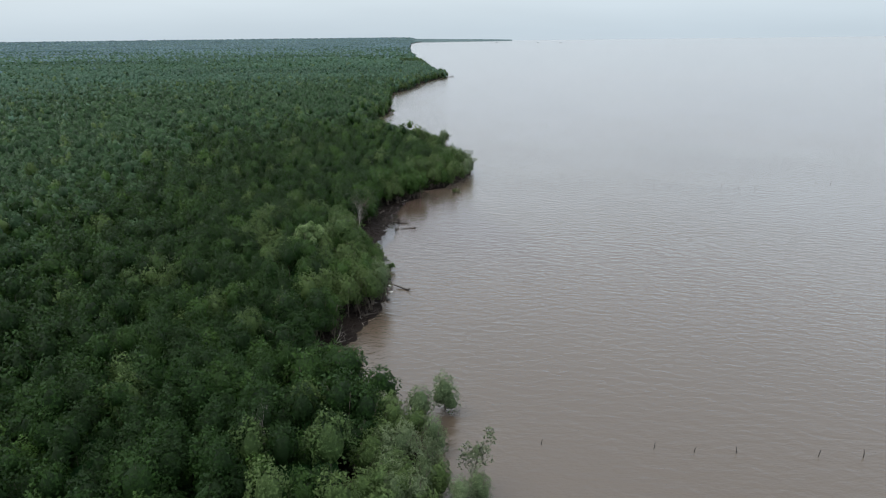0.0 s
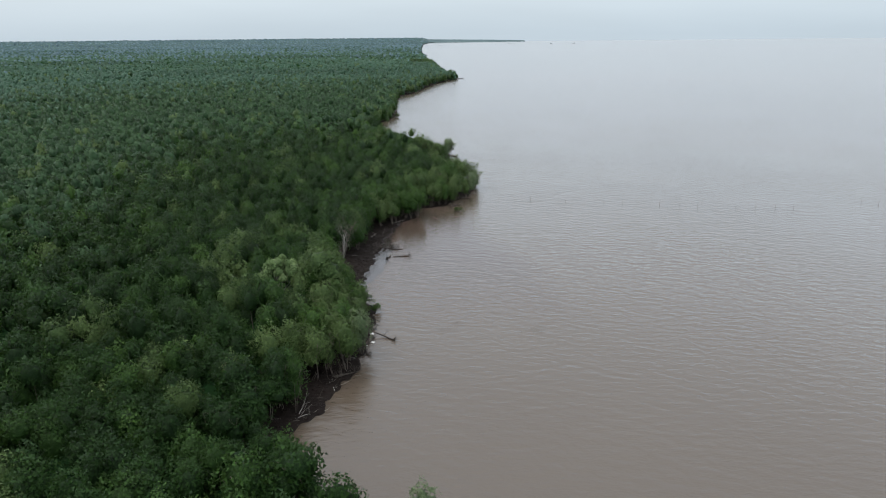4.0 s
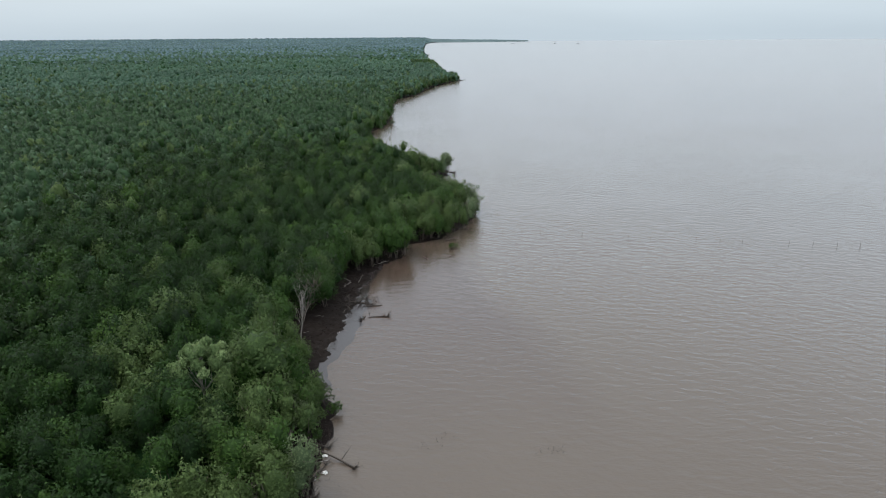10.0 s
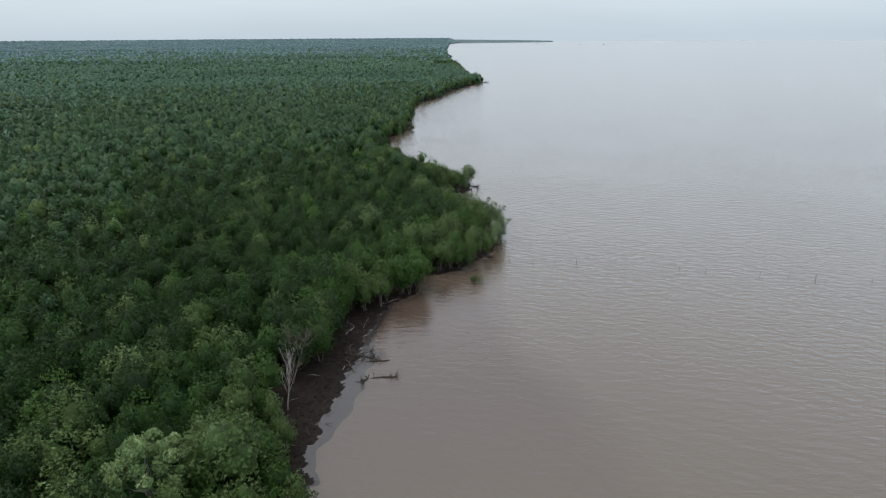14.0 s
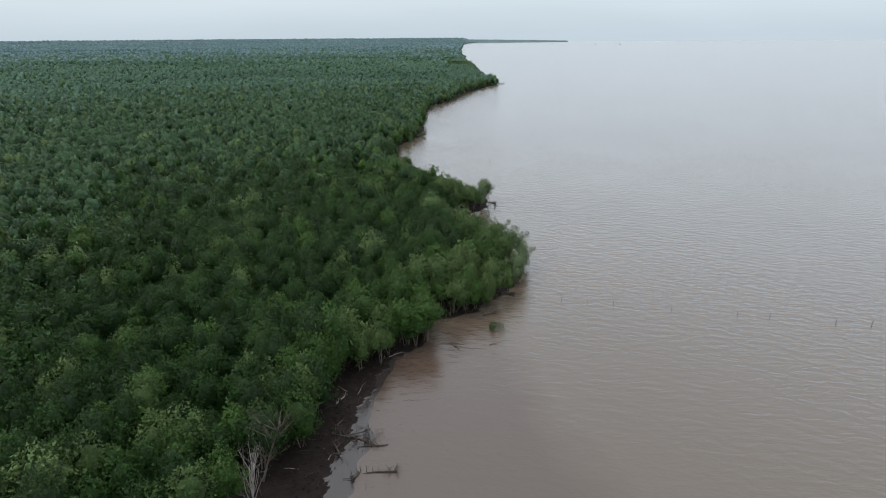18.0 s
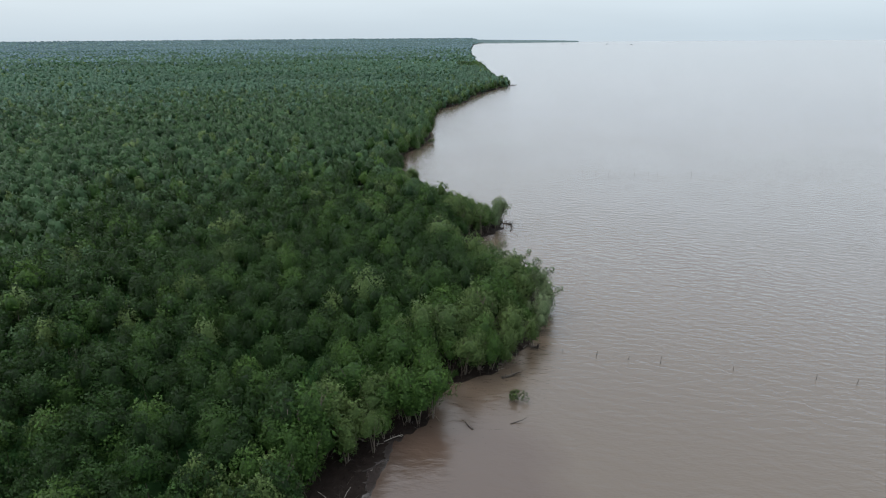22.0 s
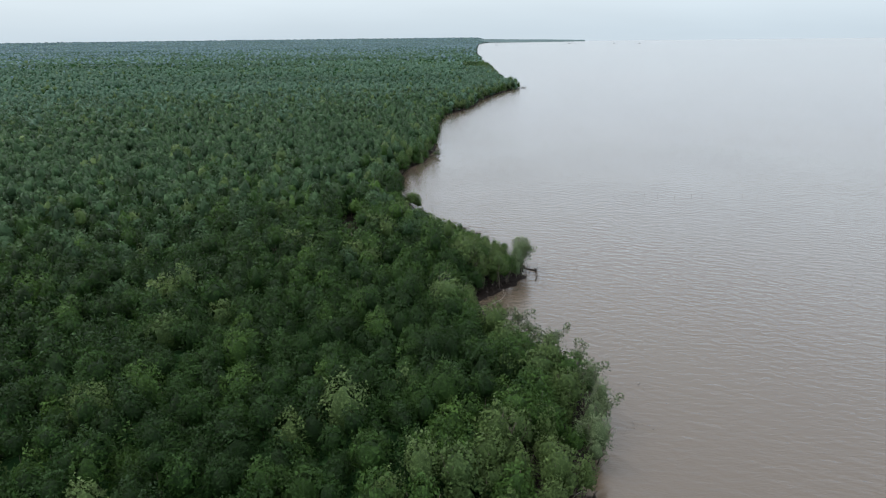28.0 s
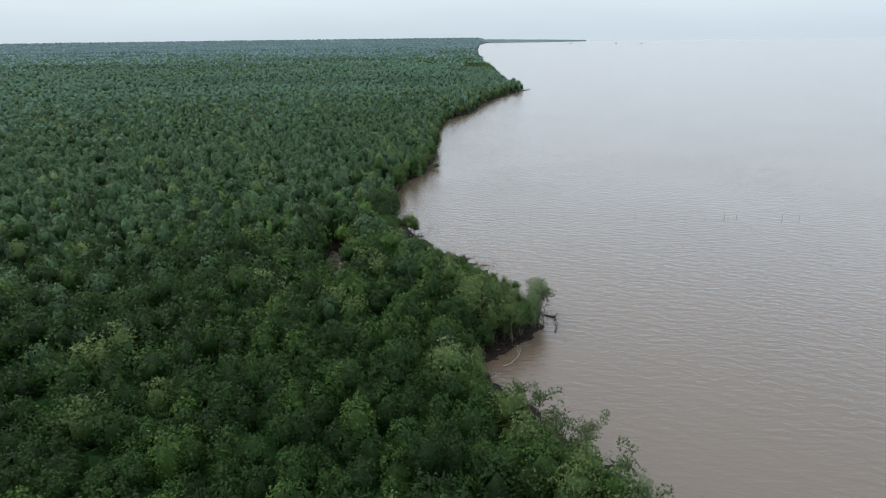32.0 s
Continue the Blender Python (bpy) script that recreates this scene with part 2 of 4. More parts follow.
# dark green that puts the shade below the crowns into colour
UNDER_SHADE = distance_material("shaded_under_foliage", (0.006, 0.018, 0.007), (0.018, 0.044, 0.015), 0.3)

m = Nodes("white_plastic")
m.link(m.ramp(m.noise(6.0), [(0.3, (0.6, 0.6, 0.58)), (0.7, (0.8, 0.8, 0.79))]), m.bsdf.inputs["Base Color"])
m.bsdf.inputs["Roughness"].default_value = 0.4
PLASTIC = m.mat

m = Nodes("painted_boat_wood")
m.link(m.ramp(m.noise(0.8), [(0.3, (0.06, 0.08, 0.10)), (0.7, (0.14, 0.13, 0.12))]), m.bsdf.inputs["Base Color"])
m.bsdf.inputs["Roughness"].default_value = 0.6
BOAT = m.mat

# ---- the shore: its line, land to the west (smaller x) ----
SHORE = [(-4800, -60), (-600, -20), (-150, 2), (-40, 3), (20, 5), (50, 4), (64, 1.5), (73, -1.5), (79, -6), (85, -11), (91, -14), (97, -10.5),
         (103, -8), (108, -6), (118, -5), (131, -4.5), (137, -7), (143, -8.5), (150, -7.5), (160, -6), (172, -4.8), (181, -3.5), (189, -1.5),
         (194, 3), (203, 4.5), (207, 12.5), (217, 19), (228, 24), (236, 25), (245, 22.5), (254, 17), (263, 10), (269, 7), (278, 15),
         (286, 19), (294, 18), (303, 13), (312, 7), (319, 1), (330, -5), (338, -9), (356, -17), (378, -19.5), (399, -19), (414, -12.5),
         (435, -11), (450, -10), (511, -12), (540, -12), (575, -9), (618, 7), (660, 13), (707, 24), (760, 43), (786, 54), (800, 50),
         (840, 40), (1133, 34), (1582, 25), (2332, 23), (3716, 49), (4661, 139), (4900, 150)]
SHORE = np.array(SHORE, float)


def wobble(y):
    return 0.6 * np.sin(y * 0.61 + np.sin(y * 0.17)) + 0.3 * np.sin(y * 1.37 + 1 + 2 * np.sin(y * 0.23)) + 0.15 * np.sin(y * 2.9 + 3 * np.sin(y * 0.41))


def shore_x(y):
    return np.interp(y, SHORE[:, 0], SHORE[:, 1]) + wobble(np.asarray(y, float)) * 0.6


def inland(x, y):
    """Metres inland of the waterline (negative: out at sea)."""
    x, y = np.asarray(x, float), np.asarray(y, float)
    best = np.full(x.shape, 1e9)
    for (y0, x0), (y1, x1) in zip(SHORE[:-1], SHORE[1:]):
        dx, dy = x1 - x0, y1 - y0
        s = np.clip(((x - x0) * dx + (y - y0) * dy) / (dx * dx + dy * dy), 0, 1)
        best = np.minimum(best, np.hypot(x - x0 - s * dx, y - y0 - s * dy))
    side = np.where(x < np.interp(y, SHORE[:, 0], SHORE[:, 1]), 1.0, -1.0)
    return best * side + wobble(y) * 0.45


# tidal creek behind the shore: centre, half length, half width, turn
CREEK = [(-25.4, 312, 15, 1.9, 13), (-62.5, 376, 14, 1.0, 19)]


def creek(x, y):
    """Below 1 inside a creek pool."""
    best = np.full(np.shape(x), 9.0)
    for cx, cy, a, b, turn in CREEK:
        c, s = math.cos(radians(turn)), math.sin(radians(turn))
        u, v = -(x - cx) * s + (y - cy) * c, (x - cx) * c + (y - cy) * s
        best = np.minimum(best, np.hypot(u / a, v / b))
    return best


def smooth(a, b, v):
    t = np.clip((v - a) / (b - a), 0, 1)
    return t * t * (3 - 2 * t)


def ground_z(x, y):
    d = inland(x, y)
    z = np.clip(0.062 * d, -0.75, 0.42)
    bumps = (0.05 * np.sin(x * 0.9 + 2 * np.sin(y * 0.31)) * np.sin(y * 0.53) + 0.03 * np.sin(x * 2.3 + y * 1.1 + 2 * np.sin(x * 0.7))) * smooth(-3, 1, d) * (1 - 0.5 * smooth(6, 14, d))
    # in the bay a wet shelf, barely awash, lies below a low ragged ledge of mud
    bay = smooth(134, 140, y) * (1 - smooth(186, 193, y))
    edge = 0.3 + 0.35 * np.sin(y * 0.9 + 1.5 * np.sin(y * 0.37)) + 0.28 * np.sin(y * 2.7 + x * 1.3) + 0.16 * np.sin(y * 6.1 + 2.0 * np.sin(x * 2.1))
    reach_out = 0.9 + 1.9 * smooth(141, 152, y) * (1 - smooth(166, 178, y)) + 0.3 * np.sin(y * 0.8)
    shelf = 0.020 + 0.008 * np.sin(x * 1.1 + y * 0.7) + 0.09 * np.minimum(0, d + reach_out) + 0.004 * (d + 1)
    step = smooth(edge - 0.12, edge + 0.12, d)
    high = z + bumps + 0.15 + 0.10 * smooth(2.2, 2.9, d + 0.8 * np.sin(y * 0.7) + 0.5 * np.sin(y * 1.9))
    z = (z + bumps) * (1 - bay) + bay * (np.maximum(shelf, -0.75) * (1 - step) + high * step)
    return z - 0.7 * (1 - smooth(0.7, 1.3, creek(x, y)))


def mesh_from(name, verts, faces, mats, index=None, smooth_faces=False):
    """A mesh from arrays: verts n x 3, faces m x 3 or m x 4."""
    me = bpy.data.meshes.new(name)
    verts, faces = np.asarray(verts, np.float32), np.asarray(faces, np.int32)
    k = faces.shape[1]
    me.vertices.add(len(verts))
    me.vertices.foreach_set("co", verts.ravel())
    me.loops.add(faces.size)
    me.loops.foreach_set("vertex_index", faces.ravel())
    me.polygons.add(len(faces))
    me.polygons.foreach_set("loop_start", np.arange(0, faces.size, k, dtype=np.int32))
    me.polygons.foreach_set("loop_total", np.full(len(faces), k, np.int32))
    for mat in mats:
        me.materials.append(mat)
    if index is not None:
        me.polygons.foreach_set("material_index", np.asarray(index, np.int32))
    me.polygons.foreach_set("use_smooth", np.full(len(faces), smooth_faces, bool))
    me.update(calc_edges=True)
    return me


def steps(parts):
    """Joined stretches (from, to, how many) of grid lines, without doubles."""
    return np.unique(np.round(np.concatenate([np.linspace(a, b, n) for a, b, n in parts]), 3))


def grid_faces(nx, ny):
    i = np.arange(nx - 1)[:, None] * ny + np.arange(ny - 1)[None, :]
    i = i.ravel()
    return np.stack([i, i + ny, i + ny + 1, i + 1], 1)


gx = steps([(-4800, -800, 12), (-800, -120, 18), (-120, -40, 14), (-40, -16, 20), (-16, 2, 64), (2, 40, 34), (40, 160, 10), (160, 4800, 14)])
gy = steps([(-4800, -300, 10), (-300, 40, 14), (40, 135, 76), (135, 192, 140), (192, 350, 120), (350, 900, 60), (900, 4800, 24)])
X, Y = np.meshgrid(gx, gy, indexing="ij")
ground = new("ground", mesh_from("ground", np.stack([X.ravel(), Y.ravel(), ground_z(X.ravel(), Y.ravel())], 1), grid_faces(len(gx), len(gy)), [MUD], smooth_faces=True))
tagged(ground, "dark wet tidal mud along the shore and under trees", "mud", kind="structure")

wx, wy = steps([(-4800, 4800, 41)]), steps([(-4800, 4800, 41)])
X, Y = np.meshgrid(wx, wy, indexing="ij")
water = new("water", mesh_from("water", np.stack([X.ravel(), Y.ravel(), 0 * X.ravel()], 1), grid_faces(len(wx), len(wy)), [WATER], smooth_faces=True))
tagged(water, "silty brown sea water with small wind ripples", "water", kind="structure")

# ---- leaves ----
rng = np.random.default_rng(7)


def unit(v):
    return v / (np.linalg.norm(v, axis=-1, keepdims=True) + 1e-9)


def leaf_sprays(centre, radius, tall, which, size, rng, jitter=0.45, middle=None, lift=0.55):
    """Leaf sprays over lumps: slim triangles that point up and out. which: the lump of each spray; size: its length."""
    n = len(which)
    way = rng.normal(size=(n, 3))
    way[:, 2] = np.abs(way[:, 2]) * 1.1 - 0.62 * rng.random(n)
    way = unit(way)
    r = radius[which] * (0.78 + 0.40 * rng.random(n))
    p = centre[which] + way * r[:, None] * np.stack([np.ones(n), np.ones(n), tall[which]], 1)
    along = unit(way * 0.6 + np.array([0, 0, lift]) + rng.normal(size=(n, 3)) * 0.5)
    nor = way + rng.normal(size=(n, 3)) * jitter
    nor = unit(nor - along * (nor * along).sum(1)[:, None])
    side = np.cross(along, nor)
    s = (size * (0.65 + 0.7 * rng.random(n)))[:, None]
    tri = np.stack([p + along * s * 0.72, p - along * s * 0.42 + side * s * 0.46, p - along * s * 0.34 - side * s * 0.46], 1)
    # the crown's own form, from the lump's middle and the crown's
    form = way + (0 if middle is None else 0.7 * unit(p - middle[which] + np.array([0, 0, 0.4])))
    return tri.reshape(-1, 3), np.repeat(unit(form), 3, 0)


def leaf_mesh(name, v, form, mats, index=None, tone=None):
    me = mesh_from(name, v, np.arange(len(v)).reshape(-1, 3), mats, index)
    tone = np.full(len(v), 0.5) if tone is None else np.repeat(tone, 3)
    me.attributes.new("tone_and_shade", "FLOAT", "POINT").data.foreach_set("value", tone.astype(np.float32))
    me.attributes.new("crown_form", "FLOAT_VECTOR", "POINT").data.foreach_set("vector", np.asarray(form, np.float32).ravel())
    return me


def join(pieces):
    """Leaf pieces (verts, form, faces, material, tone of each face) as one set."""
    off, vs, fm, fs, ks, ts = 0, [], [], [], [], []
    for v, form, f, kind, tone in pieces:
        vs.append(v)
        fm.append(form)
        fs.append(f + off)
        ks.append(kind)
        point = np.zeros(len(v))
        point[f.ravel()] = np.repeat(tone, 3)
        ts.append(point)
        off += len(v)
    return [np.concatenate(q) for q in (vs, fm, fs, ks, ts)]


def wood_mesh(name, pieces, mats):
    v, form, f, kind, tone = join(pieces)
    me = mesh_from(name, v, f, mats, kind, True)
    me.attributes.new("tone_and_shade", "FLOAT", "POINT").data.foreach_set("value", tone.astype(np.float32))
    me.attributes.new("crown_form", "FLOAT_VECTOR", "POINT").data.foreach_set("vector", np.asarray(form, np.float32).ravel())
    return me


def loose(v, form, kind, tone):
    return v, form, np.arange(len(v)).reshape(-1, 3), kind, tone


def crowns(x, y, top, width, tall, kind, tone, seg, ring, lumps, sigma, amp, sprays, size, rng, low=-0.45, lift=0.5, body_shade=-0.9, core=0.86):
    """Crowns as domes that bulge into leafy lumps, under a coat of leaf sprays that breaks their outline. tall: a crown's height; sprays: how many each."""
    n = len(x)
    k = np.arange(lumps)
    up = np.clip(1 - (k + 0.5) / lumps * 1.35 + rng.normal(size=(n, lumps)) * 0.10, -0.6, 1)
    turn = k * 2.4 + rng.random((n, 1)) * 6.2832 + rng.normal(size=(n, lumps)) * 0.3
    flat = np.sqrt(np.maximum(0, 1 - up * up))
    heads = unit(np.stack([flat * np.cos(turn), flat * np.sin(turn), up], 2)).astype(np.float32)
    gain = (0.55 + 0.6 * rng.random((n, lumps))).astype(np.float32)
    half = np.stack([width * 0.5, width * 0.5, tall * 0.92], 1)
    base = np.stack([x, y, top - tall], 1)

    def swell(d, tree):
        out, head = np.empty(len(d)), np.empty((len(d), 3))
        for a in range(0, len(d), 150000):
            t, q = tree[a:a + 150000], d[a:a + 150000].astype(np.float32)
            g = gain[t] * np.exp((np.einsum("mkc,mc->mk", heads[t], q) - 1) / sigma ** 2)
            best = g.argmax(1)
            out[a:a + 150000] = 0.72 + amp * g[np.arange(len(t)), best]
            head[a:a + 150000] = heads[t, best]
        return out, head

    def form_of(d, r, head):
        return unit(0.62 * unit(d * r[:, None] - 0.60 * head) + 0.55 * d + np.array([0, 0, 0.06]))

    # bodies
    rise_at = np.linspace(1.5708, math.asin(low), ring + 1)[1:]
    ang = np.arange(seg) * 6.2832 / seg + rng.random((n, 1, 1)) * 6.2832 + (np.arange(ring) * 3.1416 / seg)[None, :, None]
    el = rise_at[None, :, None] + rng.normal(size=(n, ring, seg)) * 0.07
    d = np.stack([np.cos(el) * np.cos(ang), np.cos(el) * np.sin(ang), np.sin(el)], 3).reshape(n, -1, 3)
    d = np.concatenate([np.tile((0.0, 0.0, 1.0), (n, 1, 1)), d], 1)
    m = d.shape[1]
    d, tree = d.reshape(-1, 3), np.repeat(np.arange(n), m)
    r, head = swell(d, tree)
    v = base[tree] + d * (core * r)[:, None] * half[tree]
    q = np.arange(seg)
    nxt = (q + 1) % seg
    tris = [np.stack([0 * q, 1 + q, 1 + nxt], 1)]
    for i in range(ring - 1):
        a, b = 1 + i * seg, 1 + (i + 1) * seg
        tris += [np.stack([a + q, b + q, a + nxt], 1), np.stack([a + nxt, b + q, b + nxt], 1)]
    tris = np.concatenate(tris)
    faces = (np.arange(n)[:, None, None] * m + tris[None]).reshape(-1, 3)
    # bodies get a darker tone: the crown's inner shade, put into colour
    bodies = (v, form_of(d, r, head), faces, np.repeat(kind, len(tris)), np.repeat(tone + body_shade, len(tris)))
    # sprays
    tree = np.repeat(np.arange(n), sprays)
    c = len(tree)
    d = rng.normal(size=(c, 3))
    d[:, 2] = np.where(d[:, 2] < low, -d[:, 2], d[:, 2])
    d = unit(d)
    d[:, 2] = np.where(d[:, 2] < low, -d[:, 2], d[:, 2])
    r, head = swell(d, tree)
    p = base[tree] + d * (r * (0.84 + 0.24 * rng.random(c)))[:, None] * half[tree]
    along = unit(d * 0.30 + np.array([0, 0, 0.5 * lift]) + rng.normal(size=(c, 3)) * 0.6)
    nor = d + rng.normal(size=(c, 3)) * 0.45
    nor = unit(nor - along * (nor * along).sum(1)[:, None])
    side = np.cross(along, nor)
    s = (size[tree] * (0.6 + 0.8 * rng.random(c)))[:, None]
    tri = np.stack([p + along * s * 0.72, p - along * s * 0.42 + side * s * 0.46, p - along * s * 0.34 - side * s * 0.46], 1)
    leaves = loose(tri.reshape(-1, 3), np.repeat(form_of(d, r, head), 3, 0), kind[tree], tone[tree])
    return [bodies, leaves]


# ---- where trees stand ----
SP = 3.55
ty = np.arange(30, 1200, SP * 0.87)
tx = np.arange(-470, 70, SP)
TX, TY = np.meshgrid(tx, ty)
TX = TX + (np.arange(len(ty))[:, None] % 2) * SP * 0.5
px = (TX + (rng.random(TX.shape) - 0.5) * SP * 0.8).ravel()
py = (TY + (rng.random(TX.shape) - 0.5) * SP * 0.8).ravel()
din = inland(px, py)
# the distance at which the flight passes each tree in view
reach = np.full(px.shape, 900.0)
for cy in range(0, 184, 14):
    ahead = py - cy
    seen = (ahead > 40) & (np.abs(px - 6) < 0.76 * ahead + 16)
    reach = np.where(seen, np.minimum(reach, np.hypot(np.hypot(px - 6, ahead), 41)), reach)
zone = (px > -52 - 0.64 * py) & (np.hypot(px, py) < 700) | (din < 40)
margin = 0.4 + 2.3 * smooth(111, 114, py) * (1 - smooth(125, 129, py)) + 2.6 * smooth(84, 88, py) * (1 - smooth(106, 112, py)) + (4.4 * smooth(136, 143, py) * (1 - smooth(180, 189, py)) + 3.2 * smooth(148, 156, py) * (1 - smooth(163, 170, py))) + 2.2 * smooth(222, 228, py) * (1 - smooth(256, 262, py)) + 1.2 * smooth(300, 306, py) * (1 - smooth(340, 350, py)) + 2.4 * smooth(234, 240, py) * (1 - smooth(258, 264, py)) + 1.0 * smooth(258, 262, py) * (1 - smooth(292, 300, py))
keep = zone & (din > margin) & (creek(px, py) > 1.25) & (np.hypot(px + 21.8, py - 130.7) > 5.2) & (np.hypot(px + 12.9, py - 151.8) > 3.2) & (np.hypot(px + 14.2, py - 158.0) > 2.8)
keep &= ~((px > -13) & (py > 317) & (py < 339))
# the near point carries only low scattered trees
low_point = (py < 78) & (px > -4.9 + (py - 67.8) * 0.14)
keep &= ~(low_point & (rng.random(len(px)) < 0.5))
px, py, din, reach, low_point = px[keep], py[keep], din[keep], reach[keep], low_point[keep]
swing = np.sin(px * 0.045 + 1.7 * np.sin(py * 0.021)) * np.sin(py * 0.037 + 0.6) + 0.6 * np.sin(px * 0.13 + py * 0.09)
top = 9.0 + 0.6 * swing + rng.normal(size=len(px)) * 1.15
top = np.where(din < 9, top - 1.9 * smooth(9, 2, din) + (rng.random(len(px)) - 0.4) * 1.5, top)
top = np.where(low_point, 4.4 + rng.random(len(px)) * 1.7, top)
# the canopy comes down in a slope to the second bay
bank = np.interp(-px, (-19, -13, -7, -1, 5, 9, 17), (294, 303, 312, 319, 330, 338, 356)) - py
top = np.where((px > -17) & (px < 17) & (bank > -4) & (bank < 34), np.minimum(top, np.maximum(3.0, 0.24 * (bank + 7)) + rng.random(len(px)) * 1.0), top)
tongue = (py > 238) & (py < 262) & (din < 9)
top = np.where(tongue, np.minimum(top, 5.4 + 0.8 * rng.random(len(px))), top)
width = 3.3 + rng.random(len(px)) ** 1.6 * 2.9
dice = rng.random(len(px))
patch = np.sin(px * 0.21 + 2.0 * np.sin(py * 0.083 + 1.0)) * np.sin(py * 0.17 + 1.6 * np.sin(px * 0.11))
pale_share = (0.032 + 0.12 * (din < 13) + 0.12 * (din < 45) * (py < 185)) * (0.3 + 0.7 * smooth(90, 112, py)) * (0.35 + 2.2 * smooth(0.1, 0.6, patch))
species = np.where(dice < pale_share * 0.33, 3, np.where(dice < pale_share, 2, np.where(dice < pale_share + 0.09 + 0.5 * smooth(24, 8, din) * (0.4 + 0.6 * smooth(90, 112, py)) + 0.25 * smooth(230, 300, py) * smooth(60, 20, din), 1, 0)))
species = np.where(low_point, np.where(dice < 0.5, 2, 3), species)
top = np.where((species >= 2) & ~low_point & (din > 9), top + 0.5, top)
width = np.where(species == 3, width * 1.15, width)

# the shore trees that the camera passes nearest stand as trees of their own
single = (din < 9.5) & (py > 52) & (py < 345)
order = np.argsort(din + 1e6 * ~single)[:300]
single = np.zeros(len(px), bool)
single[order] = True
LEAVES = [LEAF_DARK, LEAF_MID, LEAF_PALE, LEAF_SAGE, BARK, LEAF_HAZE_FAR, LEAF_HAZE_MID]
# with distance, leaf colours that have haze painted in replace the green ones
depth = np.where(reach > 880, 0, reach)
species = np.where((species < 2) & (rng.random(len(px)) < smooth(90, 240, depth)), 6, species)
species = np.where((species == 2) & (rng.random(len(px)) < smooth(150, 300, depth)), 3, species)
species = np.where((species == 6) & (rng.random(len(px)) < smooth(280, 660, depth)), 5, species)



def grow_stand(pick, seg, ring, lumps, fill, most):
    """The crowns of a stand: smooth dense ones, and clumpy ones of the paler kinds."""
    pieces = []
    for clumpy in (False, True):
        pk = pick & (((species == 2) | (species == 3)) == clumpy)
        if not pk.any():
            continue
        w, d = width[pk], reach[pk]
        size = np.clip(0.0036 * d, 0.26, 2.4) * (1 - 0.3 * smooth(140, 300, d))
        n = np.maximum((w * w * fill / (0.5 * size * size)).astype(int), 6)
        size = size * np.sqrt(np.maximum(1, n / most))
        n = np.minimum(n, most)
        tall = w * (0.72 + 0.5 * rng.random(len(w)))
        pieces += crowns(px[pk], py[pk], top[pk], w, tall, species[pk], rng.random(len(w)), seg, ring, int(lumps * (1.35 if clumpy else 1)), 0.25 if clumpy else 0.29, 0.52 if clumpy else 0.42, n, size, rng, core=0.64 if lumps > 12 else 0.88, body_shade=-0.9 if lumps > 12 else -0.25)
    return pieces


def stand_stems(pick):
    """Plain three-sided stems under the crowns of a stand."""
    x, y, t = px[pick], py[pick], top[pick]
    tri = []
    lean = rng.normal(size=(len(x), 2)) * 0.35
    for k in range(3):
        a0, a1 = k * 2.094, (k + 1) * 2.094
        low = [np.stack([x + 0.13 * math.cos(a), y + 0.13 * math.sin(a), 0 * x - 0.1], 1) for a in (a0, a1)]
        high = np.stack([x + lean[:, 0], y + lean[:, 1], t - 1.4], 1)
        tri.append(np.stack([low[0], low[1], high], 1))
    return np.concatenate(tri).reshape(-1, 3)


inner = ~single
stems = stand_stems(inner & (reach < 160))
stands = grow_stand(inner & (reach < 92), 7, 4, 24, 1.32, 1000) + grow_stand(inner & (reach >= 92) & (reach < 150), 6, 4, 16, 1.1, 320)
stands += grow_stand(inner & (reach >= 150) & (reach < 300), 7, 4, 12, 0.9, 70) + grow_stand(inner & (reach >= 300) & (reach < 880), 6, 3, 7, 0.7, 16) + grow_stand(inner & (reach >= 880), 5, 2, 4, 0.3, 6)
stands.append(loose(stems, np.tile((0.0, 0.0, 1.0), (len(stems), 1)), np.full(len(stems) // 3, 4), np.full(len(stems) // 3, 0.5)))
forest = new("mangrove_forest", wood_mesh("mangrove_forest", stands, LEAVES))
tagged(forest, "dense dark green mangrove canopy with scattered paler crowns", "forest", kind="stuff")


# ---- a dark sheet in place of the shaded lower foliage between the stems ----
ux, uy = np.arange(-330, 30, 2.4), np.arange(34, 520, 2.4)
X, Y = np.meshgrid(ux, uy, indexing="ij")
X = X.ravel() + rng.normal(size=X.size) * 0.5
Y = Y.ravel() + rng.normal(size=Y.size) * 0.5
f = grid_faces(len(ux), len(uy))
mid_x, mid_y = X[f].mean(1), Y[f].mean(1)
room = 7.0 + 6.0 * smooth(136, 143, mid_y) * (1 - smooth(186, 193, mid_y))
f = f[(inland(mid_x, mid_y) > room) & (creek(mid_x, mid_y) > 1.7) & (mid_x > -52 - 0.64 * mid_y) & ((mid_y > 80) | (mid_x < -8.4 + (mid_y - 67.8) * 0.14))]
shade_sheet = new("understorey_shade", mesh_from("understorey_shade", np.stack([X, Y, 3.4 + rng.normal(size=X.size) * 0.8], 1), f, [UNDER_SHADE]))
tagged(shade_sheet, "dark green sheet added for shaded lower foliage between the stems", "undergrowth", kind="stuff")


# ---- far woods: clumps of canopy over a dark under-layer, out to the horizon ----
def in_stand(x, y):
    return ((x > -50 - 0.64 * y) & (np.hypot(x, y) < 694) & (y > 32)) | ((inland(x, y) < 37) & (y > 32) & (y < 1195))


def polar(r, a, loose):
    R, T = np.meshgrid(r, a, indexing="ij")
    R, T = R.ravel(), T.ravel()
    jit = loose * np.median(np.diff(a)) * R
    return R * np.sin(T) + rng.normal(size=R.shape) * jit, R * np.cos(T) + rng.normal(size=R.shape) * jit, R


